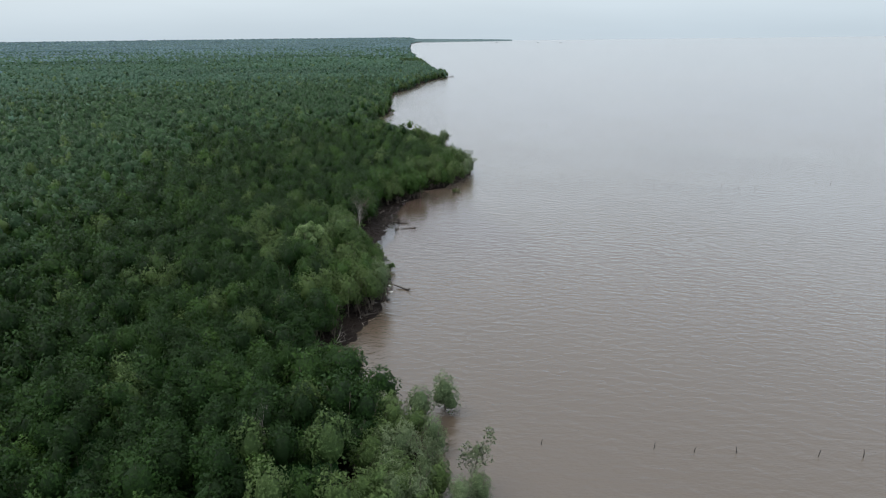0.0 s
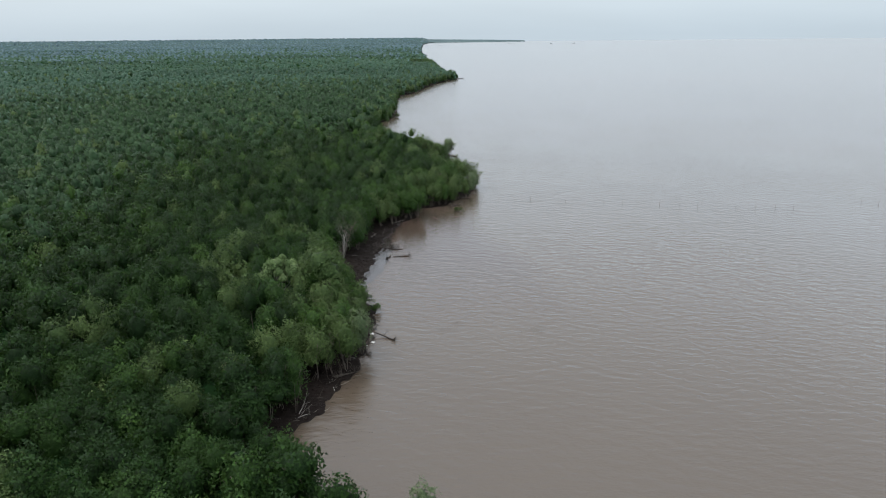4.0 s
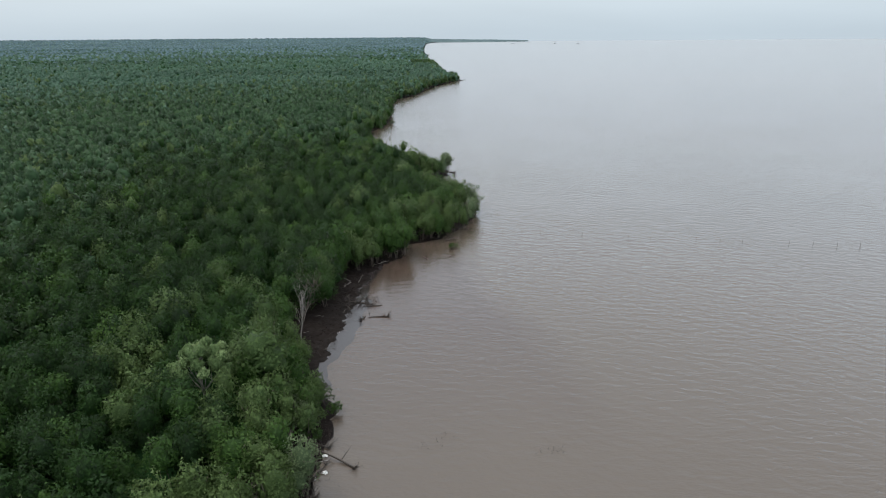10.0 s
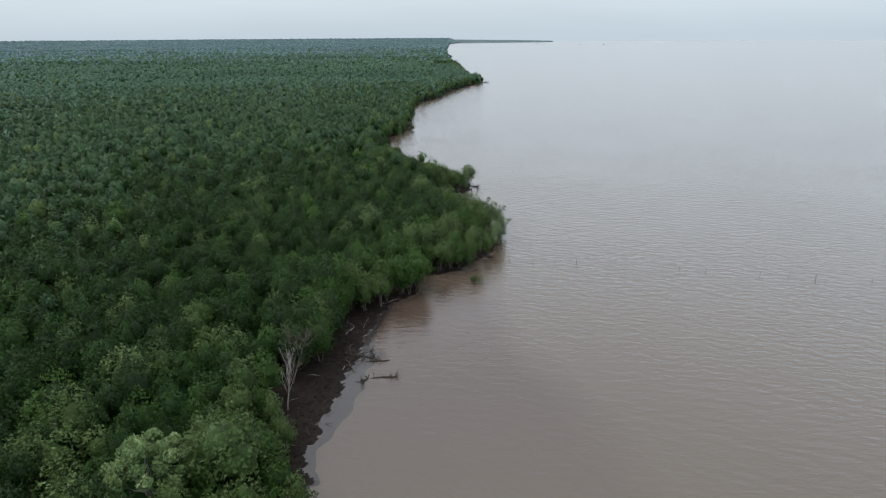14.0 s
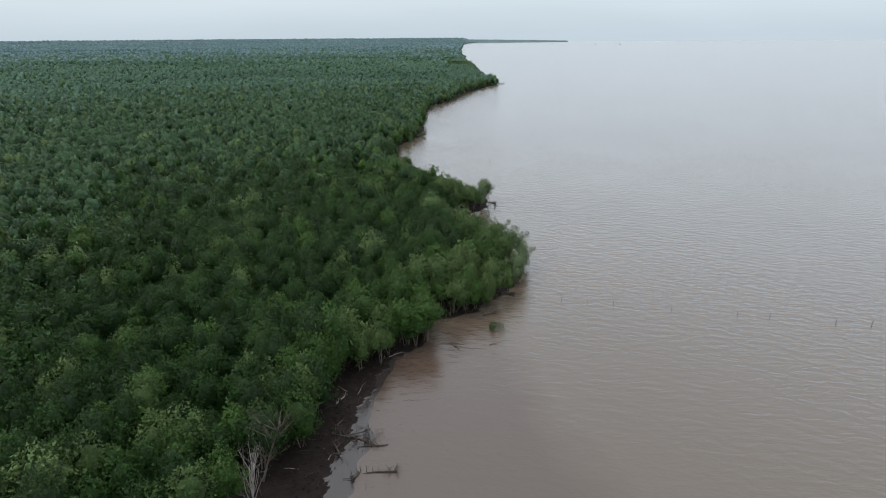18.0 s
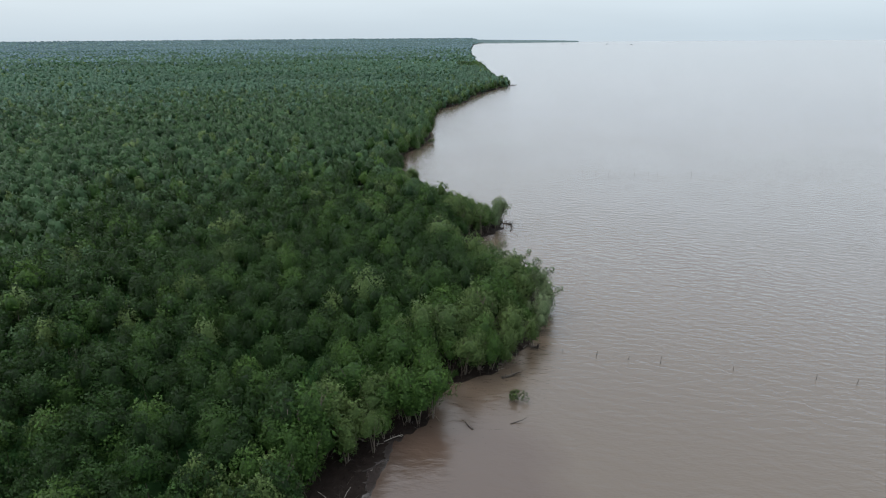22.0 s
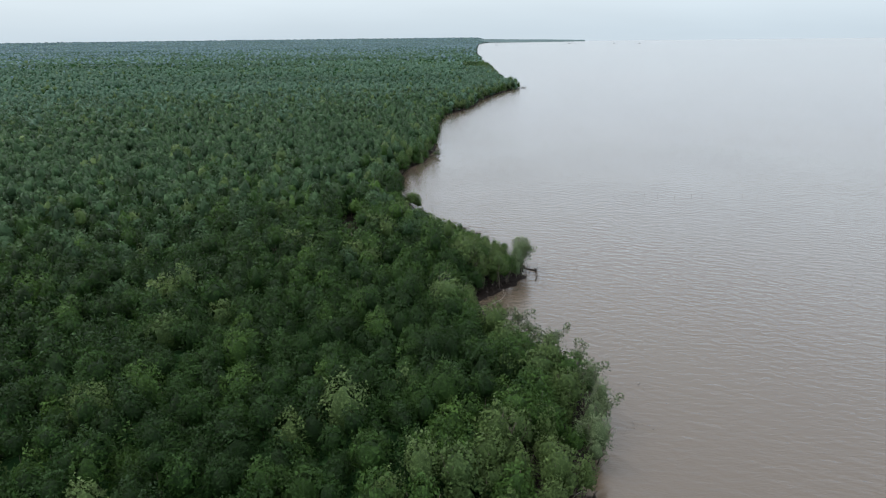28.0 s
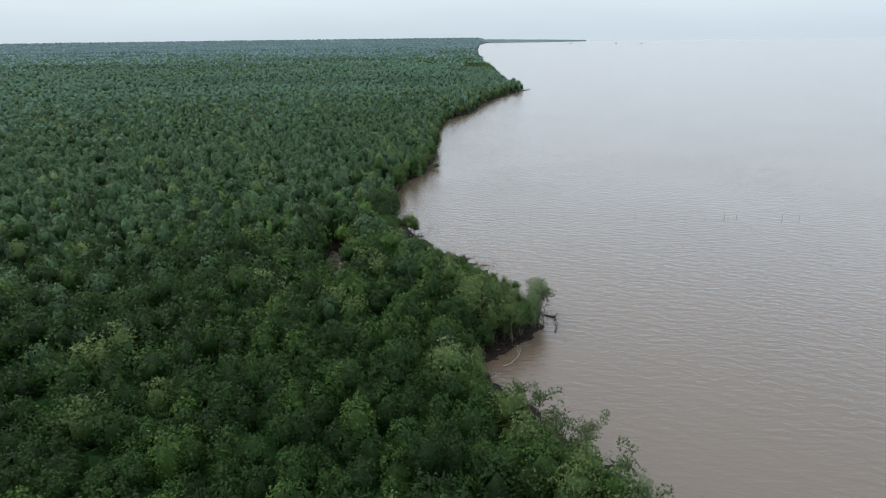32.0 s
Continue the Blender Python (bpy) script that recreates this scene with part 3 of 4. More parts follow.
def rise(r):
    return 24 * smooth(2200, 4750, r)


def under_layer(r, a, name, mat, lift):
    x, y, R = polar(r, a, 0.3)
    z = lift + rng.normal(size=R.shape) * 0.7 + rise(R) * smooth(4, 110, inland(x, y))
    f = grid_faces(len(r), len(a))
    cx, cy = x[f].mean(1), y[f].mean(1)
    ok = (inland(cx, cy) > 2.5) & ~in_stand(cx, cy)
    return mesh_from(name, np.stack([x, y, z], 1), f[ok], [mat])


def clumps(rows, a0, a1, wide, least, per, lumps=4):
    """Crowns in rows at the distances given, a crown's width apart along each."""
    x, y = [], []
    for r, nr in zip(rows[:-1], rows[1:]):
        step = max(least, wide * r) / r * 0.85
        a = np.arange(a0, a1, step) + rng.random() * step
        a = a + rng.normal(size=len(a)) * step * 0.35
        rr = r + (nr - r) * rng.random(len(a))
        x.append(rr * np.sin(a))
        y.append(rr * np.cos(a))
    x, y = np.concatenate(x), np.concatenate(y)
    ok = (inland(x, y) > 3.0) & ~in_stand(x, y)
    x, y = x[ok], y[ok]
    R = np.hypot(x, y)
    w = np.maximum(wide * R, least) * (0.8 + 0.6 * rng.random(len(x)))
    t = 8.8 + rng.normal(size=len(x)) * (0.9 - 0.6 * smooth(1000, 3200, R)) + 0.9 * np.sin(x * 0.03) * np.sin(y * 0.011) + 0.5 * np.sin(x * 0.008 + y * 0.013) + rise(R) * smooth(4, 110, inland(x, y))
    kind = np.where(rng.random(len(x)) < 0.03, 2, np.where(rng.random(len(x)) < 0.09, 1, 0))
    # beyond 1000 m the leaf colour with the most painted haze takes over
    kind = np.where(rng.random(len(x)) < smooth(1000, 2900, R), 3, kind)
    drift = np.sin(x * 0.0061 + 1.3 * np.sin(y * 0.0043)) * np.sin(y * 0.0087 + 0.8) + 0.5 * np.sin(y * 0.021 + x * 0.004)
    return crowns(x, y, t, w, np.minimum(w * 0.8, 5.0), kind, 0.5 * rng.random(len(x)) + 0.25 + 0.3 * drift, 5, 3, lumps, 0.42, 0.3, np.full(len(x), per), 0.25 * w, rng, -0.3, 0.2, -0.2, 0.92)


def rows_to(r0, r1, least, fall):
    """Rows that close up as the view flattens with distance."""
    rows = [r0]
    while rows[-1] < r1:
        rows.append(rows[-1] + max(least, rows[-1] ** 2 * fall))
    return np.array(rows)


FAR_LEAVES = [LEAF_HAZE_FAR, LEAF_HAZE_MID, LEAF_SAGE, LEAF_HAZE_DISTANT]
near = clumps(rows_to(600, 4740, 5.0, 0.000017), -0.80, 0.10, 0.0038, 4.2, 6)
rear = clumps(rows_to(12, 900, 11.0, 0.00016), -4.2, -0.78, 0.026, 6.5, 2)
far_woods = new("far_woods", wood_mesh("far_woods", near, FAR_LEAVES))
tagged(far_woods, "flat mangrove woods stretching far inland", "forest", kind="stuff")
rear_woods = new("rear_woods", wood_mesh("rear_woods", rear, [LEAF_DARK, LEAF_MID, LEAF_PALE, LEAF_HAZE_DISTANT]))
tagged(rear_woods, "mangrove canopy behind and beside the flight line", "forest", kind="stuff")
# two dark sheets added to stand for the shade under these crowns
low = new("woods_under_layer", under_layer(np.geomspace(540, 1600, 90), np.linspace(-0.80, 0.12, 90), "woods_under_layer", UNDER_SHADE, 4.6))
tagged(low, "dark sheet added for shaded lower foliage of the far woods", "forest", kind="stuff")
back = new("woods_behind", under_layer(np.geomspace(8, 4780, 110), np.linspace(-4.2, -0.80, 110), "woods_behind", UNDER_SHADE, 6.4))
tagged(back, "dark sheet added below the woods away from the flight line", "forest", kind="stuff")
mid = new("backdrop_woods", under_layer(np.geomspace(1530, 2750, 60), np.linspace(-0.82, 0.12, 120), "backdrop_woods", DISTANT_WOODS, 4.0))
tagged(mid, "flat woodland near the horizon, haze painted into its teal green", "backdrop", kind="structure")
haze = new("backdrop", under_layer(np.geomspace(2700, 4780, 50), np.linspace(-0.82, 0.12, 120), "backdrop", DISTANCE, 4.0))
tagged(haze, "flat woodland along the horizon, haze painted into its colour", "backdrop", kind="structure")


def coast_strip():
    """The low wooded spit that closes the bay far ahead."""
    n, deep = 260, 4
    u = np.linspace(0, 1, n)
    verts = []
    for k in range(deep):
        tall = (15 * (1 - u) ** 0.8 + 8 + rng.normal(size=n) * (1.6 - u)) * (0.0, 0.85, 1.0, 0.0)[k]
        verts.append(np.stack([-60 + 828 * u, 4280 + 300 * u + k * 60 * (1 - 0.6 * u), tall - (0.3 if k in (0, 3) else 0)], 1))
    v = np.stack(verts, 0).reshape(-1, 3)
    return mesh_from("backdrop_spit", v, grid_faces(deep, n), [SPIT])


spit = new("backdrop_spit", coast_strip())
tagged(spit, "low wooded spit on the horizon, haze painted into its colour", "backdrop", kind="structure")


# ---- helpers for single things ----
def part(name, data, parent, label=""):
    ob = new(name, data)
    ob.parent = parent
    return tagged(ob, label)


def tubes(runs, sides=5):
    """Verts and faces of tapered tubes; runs: (points, radii)."""
    vs, fs = [], []
    for pts, rad in runs:
        pts = [Vector(p) for p in pts]
        base = len(vs)
        for i, p in enumerate(pts):
            d = (pts[min(i + 1, len(pts) - 1)] - pts[max(i - 1, 0)]).normalized()
            a = d.orthogonal().normalized()
            b = d.cross(a)
            for k in range(sides):
                t = 6.2832 * k / sides
                vs.append(p + (a * math.cos(t) + b * math.sin(t)) * rad[i])
        for i in range(len(pts) - 1):
            for k in range(sides):
                q = base + i * sides
                fs.append((q + k, q + (k + 1) % sides, q + sides + (k + 1) % sides, q + sides + k))
        fs.append(tuple(base + k for k in reversed(range(sides))))
        fs.append(tuple(base + (len(pts) - 1) * sides + k for k in range(sides)))
    return vs, fs


def tube_mesh(name, runs, mat, sides=5):
    vs, fs = tubes(runs, sides)
    me = bpy.data.meshes.new(name)
    me.from_pydata(vs, [], fs)
    me.materials.append(mat)
    for f in me.polygons:
        f.use_smooth = True
    return me


def bend(rnd, start, way, length, radius, wander=0.25, lift=0.1, n=5, end=0.25):
    """One crooked tapered run."""
    p, d = Vector(start), Vector(way).normalized()
    pts, rad = [p.copy()], [radius]
    for i in range(1, n):
        d = (d + Vector((rnd.gauss(0, wander), rnd.gauss(0, wander), rnd.gauss(0, wander * 0.6) + lift))).normalized()
        p = p + d * (length / (n - 1))
        pts.append(p.copy())
        rad.append(radius * (1 + (end - 1) * i / (n - 1)))
    return pts, rad


def twiggy(rnd, start, way, length, radius, depth, wander=0.25, lift=0.12, kids=3):
    """A limb with twigs on it, as runs; the tips come last."""
    main = bend(rnd, start, way, length, radius, wander, lift)
    runs, tips = [main], [main[0][-1]]
    if depth > 0:
        for k in range(kids):
            i = rnd.randint(1, len(main[0]) - 1)
            d = main[0][i] - main[0][i - 1]
            turn = Vector((rnd.gauss(0, 1), rnd.gauss(0, 1), rnd.gauss(0.3, 0.6))).normalized()
            sub, st = twiggy(rnd, main[0][i], d.normalized() + turn * 0.9, length * rnd.uniform(0.4, 0.62), main[1][i] * 0.6, depth - 1, wander, lift, kids)
            runs += sub
            tips += st
    return runs, tips


def crown_mesh(name, seed, height, width, depth, count, size, mat, fill=1.0):
    """One shore tree's crown, from depth below the top up to height; two tiers where it is deep."""
    r = np.random.default_rng(seed)
    one = np.ones(1)
    off = width * 0.16
    clumpy = count > 14
    pieces = []
    for dx, dy, top_at, wide, tall in ((0, 0, height, width * 0.9, depth * 0.58), (off, -off * 0.6, height - depth * 0.28, width * 0.80, depth * 0.5), (-off, off * 0.8, height - depth * 0.40, width * 0.85, depth * 0.52)):
        n = int(wide * tall * 3.2 / (0.5 * size * size) * fill * 1.0)
        pieces += crowns(dx * one, dy * one, top_at * one, wide * one, tall * one, np.zeros(1, int), 0.5 * one, 7, 5, count + 6, 0.26 if clumpy else 0.30, 0.55 if clumpy else 0.46, np.array([n]), size * one, r, -0.55, 0.5, core=0.62)
    return wood_mesh(name, pieces, [mat])


def tuft_mesh(name, seed, points, radius, per, size, mat):
    r = np.random.default_rng(seed)
    c = np.array([tuple(p) for p in points])
    which = np.repeat(np.arange(len(c)), per)
    return leaf_mesh(name, *leaf_sprays(c, np.full(len(c), radius), np.ones(len(c)), which, np.full(len(which), size), r, 0.8), [mat])


def seat(x, y, turn=0.0, scale=1.0, lift=0.0, tilt=(0.0, 0.0)):
    z = float(ground_z(np.array([x]), np.array([y]))[0])
    return pose(x, y, z + lift, tilt[0], tilt[1], turn) @ Matrix.Scale(scale, 4)


# ---- shore trees ----
def mangrove(seed, mat, width, depth, count, size, fill, bark, label, category="tree", group=""):
    """A shore mangrove eight metres tall: stems, limbs, arching roots and a crown."""
    rnd = random.Random(seed)
    root = tagged(new("mangrove_tree"), label, category, group)
    stems = rnd.choice((1, 2, 2, 3))
    for k in range(stems):
        a = 6.283 * (k / stems + rnd.random() * 0.2)
        out = 0.16 if stems > 1 else 0.06
        run = bend(rnd, (0.12 * math.cos(a) * (stems > 1), 0.12 * math.sin(a) * (stems > 1), -0.25), (out * math.cos(a), out * math.sin(a), 1), 6.6, 0.10, 0.07, 0.06, 7, 0.35)
        part("trunk", tube_mesh("trunk", [run], bark, 6), root)
        for j in range(2):
            i = rnd.randint(3, 5)
            b = rnd.random() * 6.283
            sub, _ = twiggy(rnd, run[0][i], (math.cos(b), math.sin(b), 0.9), width * 0.42, 0.055, 1, 0.18, 0.15, 1)
            part("limb", tube_mesh("limb", sub, bark, 3), root)
    for k in range(4):
        a = rnd.random() * 6.283
        h, o = rnd.uniform(0.5, 1.3), rnd.uniform(0.6, 1.3)
        dx, dy = math.cos(a), math.sin(a)
        arch = ([(0.05 * dx, 0.05 * dy, h), (o * 0.5 * dx, o * 0.5 * dy, h * 0.85), (o * 0.9 * dx, o * 0.9 * dy, h * 0.35), (o * dx, o * dy, -0.3)], [0.035, 0.03, 0.026, 0.022])
        part("prop_root", tube_mesh("prop_root", [arch], bark, 4), root)
    part("crown", crown_mesh("crown", seed, 8.0, width, depth, count, size, mat, fill), root)
    return root


KINDS = {
    0: ("dark green dense mangrove tree on the muddy shore", LEAF_DARK, 4.9, 5.0, 14, 0.30, 0.42, BARK),
    1: ("mid green bushy mangrove tree on the muddy shore", LEAF_MID, 4.8, 5.2, 15, 0.29, 0.42, BARK),
    2: ("pale green feathery mangrove at the water's edge", LEAF_PALE, 4.1, 5.2, 15, 0.25, 0.38, BARK),
    3: ("grey green flowering mangrove tree near the shore", LEAF_SAGE, 4.9, 4.6, 15, 0.28, 0.44, BARK),
    4: ("pale grey green sparse mangrove in the shallows", LEAF_GREY, 3.9, 5.8, 15, 0.19, 0.34, BARK),
}
GROUPS = {0: "dark shore mangroves", 1: "mid green shore mangroves", 2: "pale shore mangroves", 3: "grey shore mangroves", 4: "sparse mangroves in the shallows"}
templates, used = {}, set()


def plant(kind, variant, m):
    key = (kind, variant)
    if key not in templates:
        label, mat, w, dep, count, size, fill, bark = KINDS[kind]
        grow = (0.88, 1.0, 1.13, 0.95)[variant % 4]
        templates[key] = mangrove(100 + kind * 17 + variant, mat, w * grow, dep * (1.1, 1.0, 0.85, 1.2)[variant % 4], count, size, fill, bark, label, group=GROUPS[kind])
        templates[key].matrix_basis = m
        return templates[key]
    src = templates[key]
    made = copy_thing(src, Matrix.Identity(4))
    made.matrix_basis = m
    return made


pick_r = random.Random(11)
for i in np.nonzero(single)[0]:
    kind = {5: 0, 6: 0}.get(int(species[i]), int(species[i]))
    if low_point[i] and px[i] > 1.5 and pick_r.random() < 0.6:
        continue
    edge = din[i] < 4.5
    if low_point[i]:
        kind = pick_r.choice((2, 4, 4, 3))
    elif 104 < py[i] < 134 or 188 < py[i] < 262 or 279 < py[i] < 298:
        kind = pick_r.choice((1, 1, 2, 2, 2, 3) if py[i] > 200 else (1, 1, 2, 2, 3, 3))
    elif py[i] < 92:
        kind = pick_r.choice((0, 0, 0, 1))
    elif edge and kind < 2:
        kind = pick_r.choice((0, 1, 1, 1, 2, 2))
    m = seat(px[i], py[i], pick_r.uniform(0, 360), (top[i] - 0.2) / 8.0, 0.0, (pick_r.gauss(0, 4 if edge else 2), pick_r.gauss(0, 4 if edge else 2)))
    if low_point[i]:
        m = m @ Matrix.Diagonal((1.4, 1.4, 1, 1))
    plant(kind, pick_r.randrange(4), m)

# small trees that stand out in the shallows
for x, y, h, kind in ((4.3, 74.5, 6.4, 4), (0.7, 71.6, 6.0, 4), (-1.1, 64.6, 5.4, 4), (2.3, 65.7, 5.2, 4), (-3.7, 69.7, 6.2, 3), (1.1, 57.8, 5.0, 4), (7.0, 56.5, 4.6, 4), (-3.4, 58.7, 5.6, 4), (-1.5, 55.7, 5.0, 2), (-5.2, 61.2, 5.8, 2), (-2.9, 67.7, 6.2, 2), (-4.3, 64.3, 6.0, 2), (-1.8, 63.1, 5.2, 4), (0.0, 67.0, 5.4, 2), (-5.4, 59.7, 5.8, 2), (-0.2, 55.6, 5.0, 4), (2.7, 57.4, 4.8, 2), (-4.3, 56.0, 5.4, 3), (-5.8, 54.6, 5.6, 2), (-2.1, 58.1, 5.0, 4), (4.8, 55.2, 4.4, 4), (1.6, 61.0, 4.8, 4),
                      (-7.6, 108.6, 8.6, 2), (-11.6, 106.0, 8.2, 2), (-16.8, 117.8, 9.0, 3), (-13.0, 114.0, 8.4, 1), (-16.4, 131.6, 8.2, 1), (-7.8, 127.6, 6.6, 1), (-9.6, 124.8, 6.8, 2),
                      (2.0, 193.8, 7.4, 1), (-0.6, 195.4, 7.8, 1), (3.4, 197.6, 7.0, 1), (-2.6, 192.6, 7.0, 1), (-12.4, 171.8, 8.2, 3), (-10.8, 165.2, 7.6, 1), (-12.6, 176.0, 7.8, 2), (-9.6, 181.0, 7.6, 1), (-14.6, 163.0, 7.8, 1),
                      (15.0, 210.5, 7.0, 2), (10.4, 209.4, 6.4, 1), (3.9, 195.2, 8.4, 1), (0.6, 194.0, 8.2, 1), (-4.4, 193.0, 8.4, 2), (-8.2, 189.6, 8.4, 2), (2.6, 200.6, 8.2, 1), (-11.0, 184.0, 8.0, 1), (-11.4, 171.0, 8.2, 2), (-10.4, 337.4, 6.0, 2), (-11.8, 338.2, 5.6, 3), (-9.8, 338.6, 5.0, 3), (-5.6, 113.5, 8.4, 4), (-8.6, 112.0, 7.6, 2), (-7.2, 127.5, 6.4, 2),
                      (-10.8, 142.5, 5.2, 2), (19.5, 216.0, 6.0, 2), (22.0, 222.0, 7.2, 4), (24.0, 231.0, 6.8, 4), (23.6, 236.5, 6.4, 4), (22.0, 226.5, 6.6, 4), (16.4, 283.5, 8.6, 4), (17.6, 288.0, 8.0, 4)):
    plant(kind, pick_r.randrange(4), seat(x, y, pick_r.uniform(0, 360), h / 8.0) @ Matrix.Diagonal((1.3, 1.3, 1, 1) if y < 80 else (1, 1, 1, 1)))


def big_tree():
    """The broad grey-green tree that rises over the canopy."""
    rnd = random.Random(5)
    root = tagged(new("flowering_tree"), "broad grey green flowering tree above the canopy", "tree")
    run = bend(rnd, (0, 0, -0.3), (0.05, 0, 1), 6.0, 0.26, 0.06, 0.05, 6, 0.6)
    part("trunk", tube_mesh("trunk", [run], BARK_PALE, 8), root)
    for k in range(7):
        a = 6.283 * k / 7 + rnd.random() * 0.4
        sub, _ = twiggy(rnd, run[0][3 + k % 3], (math.cos(a), math.sin(a), 1.1), 4.2, 0.12, 2, 0.14, 0.1, 3)
        part("limb", tube_mesh("limb", sub, BARK_PALE, 5), root)
    r = np.random.default_rng(6)
    one = np.ones(1)
    pieces = []
    for k in range(36):
        # flower heads crowd over a broad dome
        a, q = k * 2.4 + r.random() * 0.5, math.sqrt((k + 0.5) / 36)
        rad, wide = 4.4 * q, r.uniform(1.5, 2.3)
        pieces += crowns(rad * math.cos(a) * one, rad * math.sin(a) * one, (11.3 - 4.2 * q ** 2.2 + r.normal() * 0.45) * one, wide * one, wide * 0.7 * one, np.zeros(1, int), r.random() * one, 7, 4, 9, 0.36, 0.42, np.array([260]), 0.2 * one, r, -0.4, 0.5, core=0.75)
    part("crown", wood_mesh("crown", pieces, [LEAF_FLOWER]), root)
    root.matrix_basis = seat(-21.8, 130.7)


big_tree()


def bare_tree(seed, name, label, height, bark, limbs, depth, leaves=None, spread=0.6):
    """A dead or thinly leaved tree: trunk and each limb with its twigs."""
    rnd = random.Random(seed)
    root = tagged(new(name), label, "tree")
    run = bend(rnd, (0, 0, -0.3), (rnd.gauss(0, 0.12), rnd.gauss(0, 0.12), 1), height * 0.8, 0.014 * height, 0.08, 0.08, 7, 0.3)
    part("trunk", tube_mesh("trunk", [run], bark, 6), root)
    ends = []
    for k in range(limbs):
        i = 2 + k % 4
        a = 6.283 * k / limbs * 2.4 + rnd.random()
        sub, tips = twiggy(rnd, run[0][i], (math.cos(a) * spread, math.sin(a) * spread, 0.9), height * rnd.uniform(0.3, 0.42), 0.0045 * height, depth, 0.14, 0.1, 3 if depth > 2 else 4)
        part("limb", tube_mesh("limb", sub, bark, 4), root)
        ends += tips
    if leaves:
        part("foliage", tuft_mesh("foliage", seed, ends, 0.55, 17, 0.27, leaves), root, "sparse leaf tufts at the twig ends")
    return root


dead = bare_tree(21, "dead_tree", "bleached leafless dead tree standing on the mud", 10.0, BARK_PALE, 13, 3, None, 0.32)
dead.matrix_basis = seat(-12.9, 151.8)
brown = bare_tree(22, "withered_tree", "withered brown twiggy tree at the forest edge", 8.4, TWIG_DRY, 24, 3, None, 1.0)
brown.matrix_basis = seat(-13.8, 158.6, 40, 1.32)
copy_thing(brown, Matrix.Identity(4)).matrix_basis = seat(-17.0, 146.5, 160, 0.75)
copy_thing(dead, Matrix.Identity(4)).matrix_basis = seat(-3.6, 69.0, 70, 0.62)
copy_thing(dead, Matrix.Identity(4)).matrix_basis = seat(-17.5, 63.5, 200, 0.9)
copy_thing(brown, Matrix.Identity(4)).matrix_basis = seat(0.1, 310.6, 10, 0.62)
thin = bare_tree(23, "sparse_tree", "thinly leaved leaning tree at the water's edge", 8.0, BARK, 9, 1, LEAF_GREY, 0.8)
thin.matrix_basis = seat(20.2, 233.0, 30, 1.0, 0, (4, 5))
for x, y, turn, sc in ((22.6, 238.5, 110, 0.85), (20.4, 243.0, 200, 0.9), (17.0, 250.0, 300, 0.85), (14.2, 254.0, 20, 0.8), (6.1, 58.2, 80, 0.85), (18.8, 285.5, 150, 0.95), (3.0, 60.5, 240, 0.8), (-7.0, 124.5, 190, 0.7), (23.4, 228.0, 40, 0.75), (22.4, 224.0, 260, 0.7), (19.6, 246.5, 60, 0.8), (12.0, 257.0, 10, 0.7), (19.6, 291.0, 210, 0.8)):
    copy_thing(thin, Matrix.Identity(4)).matrix_basis = seat(x - 0.8 * (220 < y < 260), y, turn, sc, 0, (4, 5))

# thin bare stems along the eroded bank
stem = None
for k in range(46):
    y = pick_r.choice((pick_r.uniform(137, 192), pick_r.uniform(86, 110), pick_r.uniform(193, 232)))
    x = float(shore_x(y)) - (float(np.interp(y, (86, 108, 137, 188, 193, 232), (4.0, 3.0, 6.8, 6.5, 1.2, 1.0)))) + pick_r.gauss(0, 0.7)
    m = seat(x, y, pick_r.uniform(0, 360), pick_r.uniform(0.5, 1.1), 0, (pick_r.gauss(0, 9), pick_r.gauss(0, 9)))
    if stem is None:
        runs, _ = twiggy(random.Random(31), (0, 0, -0.2), (0.1, 0, 1), 4.6, 0.05, 2, 0.13, 0.12, 3)
        stem = tagged(new("bare_sapling"), "thin leafless grey brown sapling on the bank", "sapling", "bare saplings on the bank")
        for i, run in enumerate(runs):
            part("branch" if i else "stem", tube_mesh("branch", [run], TWIG_DRY, 4), stem)
        stem.matrix_basis = m
    else:
        copy_thing(stem, Matrix.Identity(4)).matrix_basis = m


# ---- bushes, driftwood, brush ----
def bush(x, y, width, height, seed, mat=LEAF_MID):
    root = tagged(new("bush"), "small green mangrove bush standing in the shallows", "bush", "bushes in the shallows")
    rnd = random.Random(seed)
    runs = []
    for k in range(9):
        a = rnd.random() * 6.283
        runs.append(bend(rnd, (0.1 * math.cos(a), 0.1 * math.sin(a), -0.3), (math.cos(a) * 0.5, math.sin(a) * 0.5, 1), height * 0.9 + 0.3, 0.03, 0.12, 0.05))
    for run in runs:
        part("stem", tube_mesh("stem", [run], BARK, 4), root)
    part("foliage", tuft_mesh("foliage", seed, [r[0][-1] * 0.85 for r in runs] + [r[0][-2] for r in runs], width * 0.22, 26, 0.2, mat), root)
    root.matrix_basis = seat(x, y)


for k, (x, y, w, h) in enumerate(((-4.6, 130.0, 2.6, 1.5), (-6.4, 126.6, 3.0, 2.6), (-6.6, 123.0, 2.6, 2.2), (-6.0, 132.4, 2.4, 2.4), (-7.0, 117.0, 2.4, 2.0), (16.0, 199.8, 2.4, 1.9), (8.7, 207.0, 2.6, 2.6), (6.2, 205.6, 1.8, 1.4), (-8.4, 424.5, 4.0, 2.5), (-11.0, 143.8, 2.2, 2.2))):
    bush(x, y, w, h, 60 + k, LEAF_MID if k not in (1, 3, 5, 9) else LEAF_PALE)


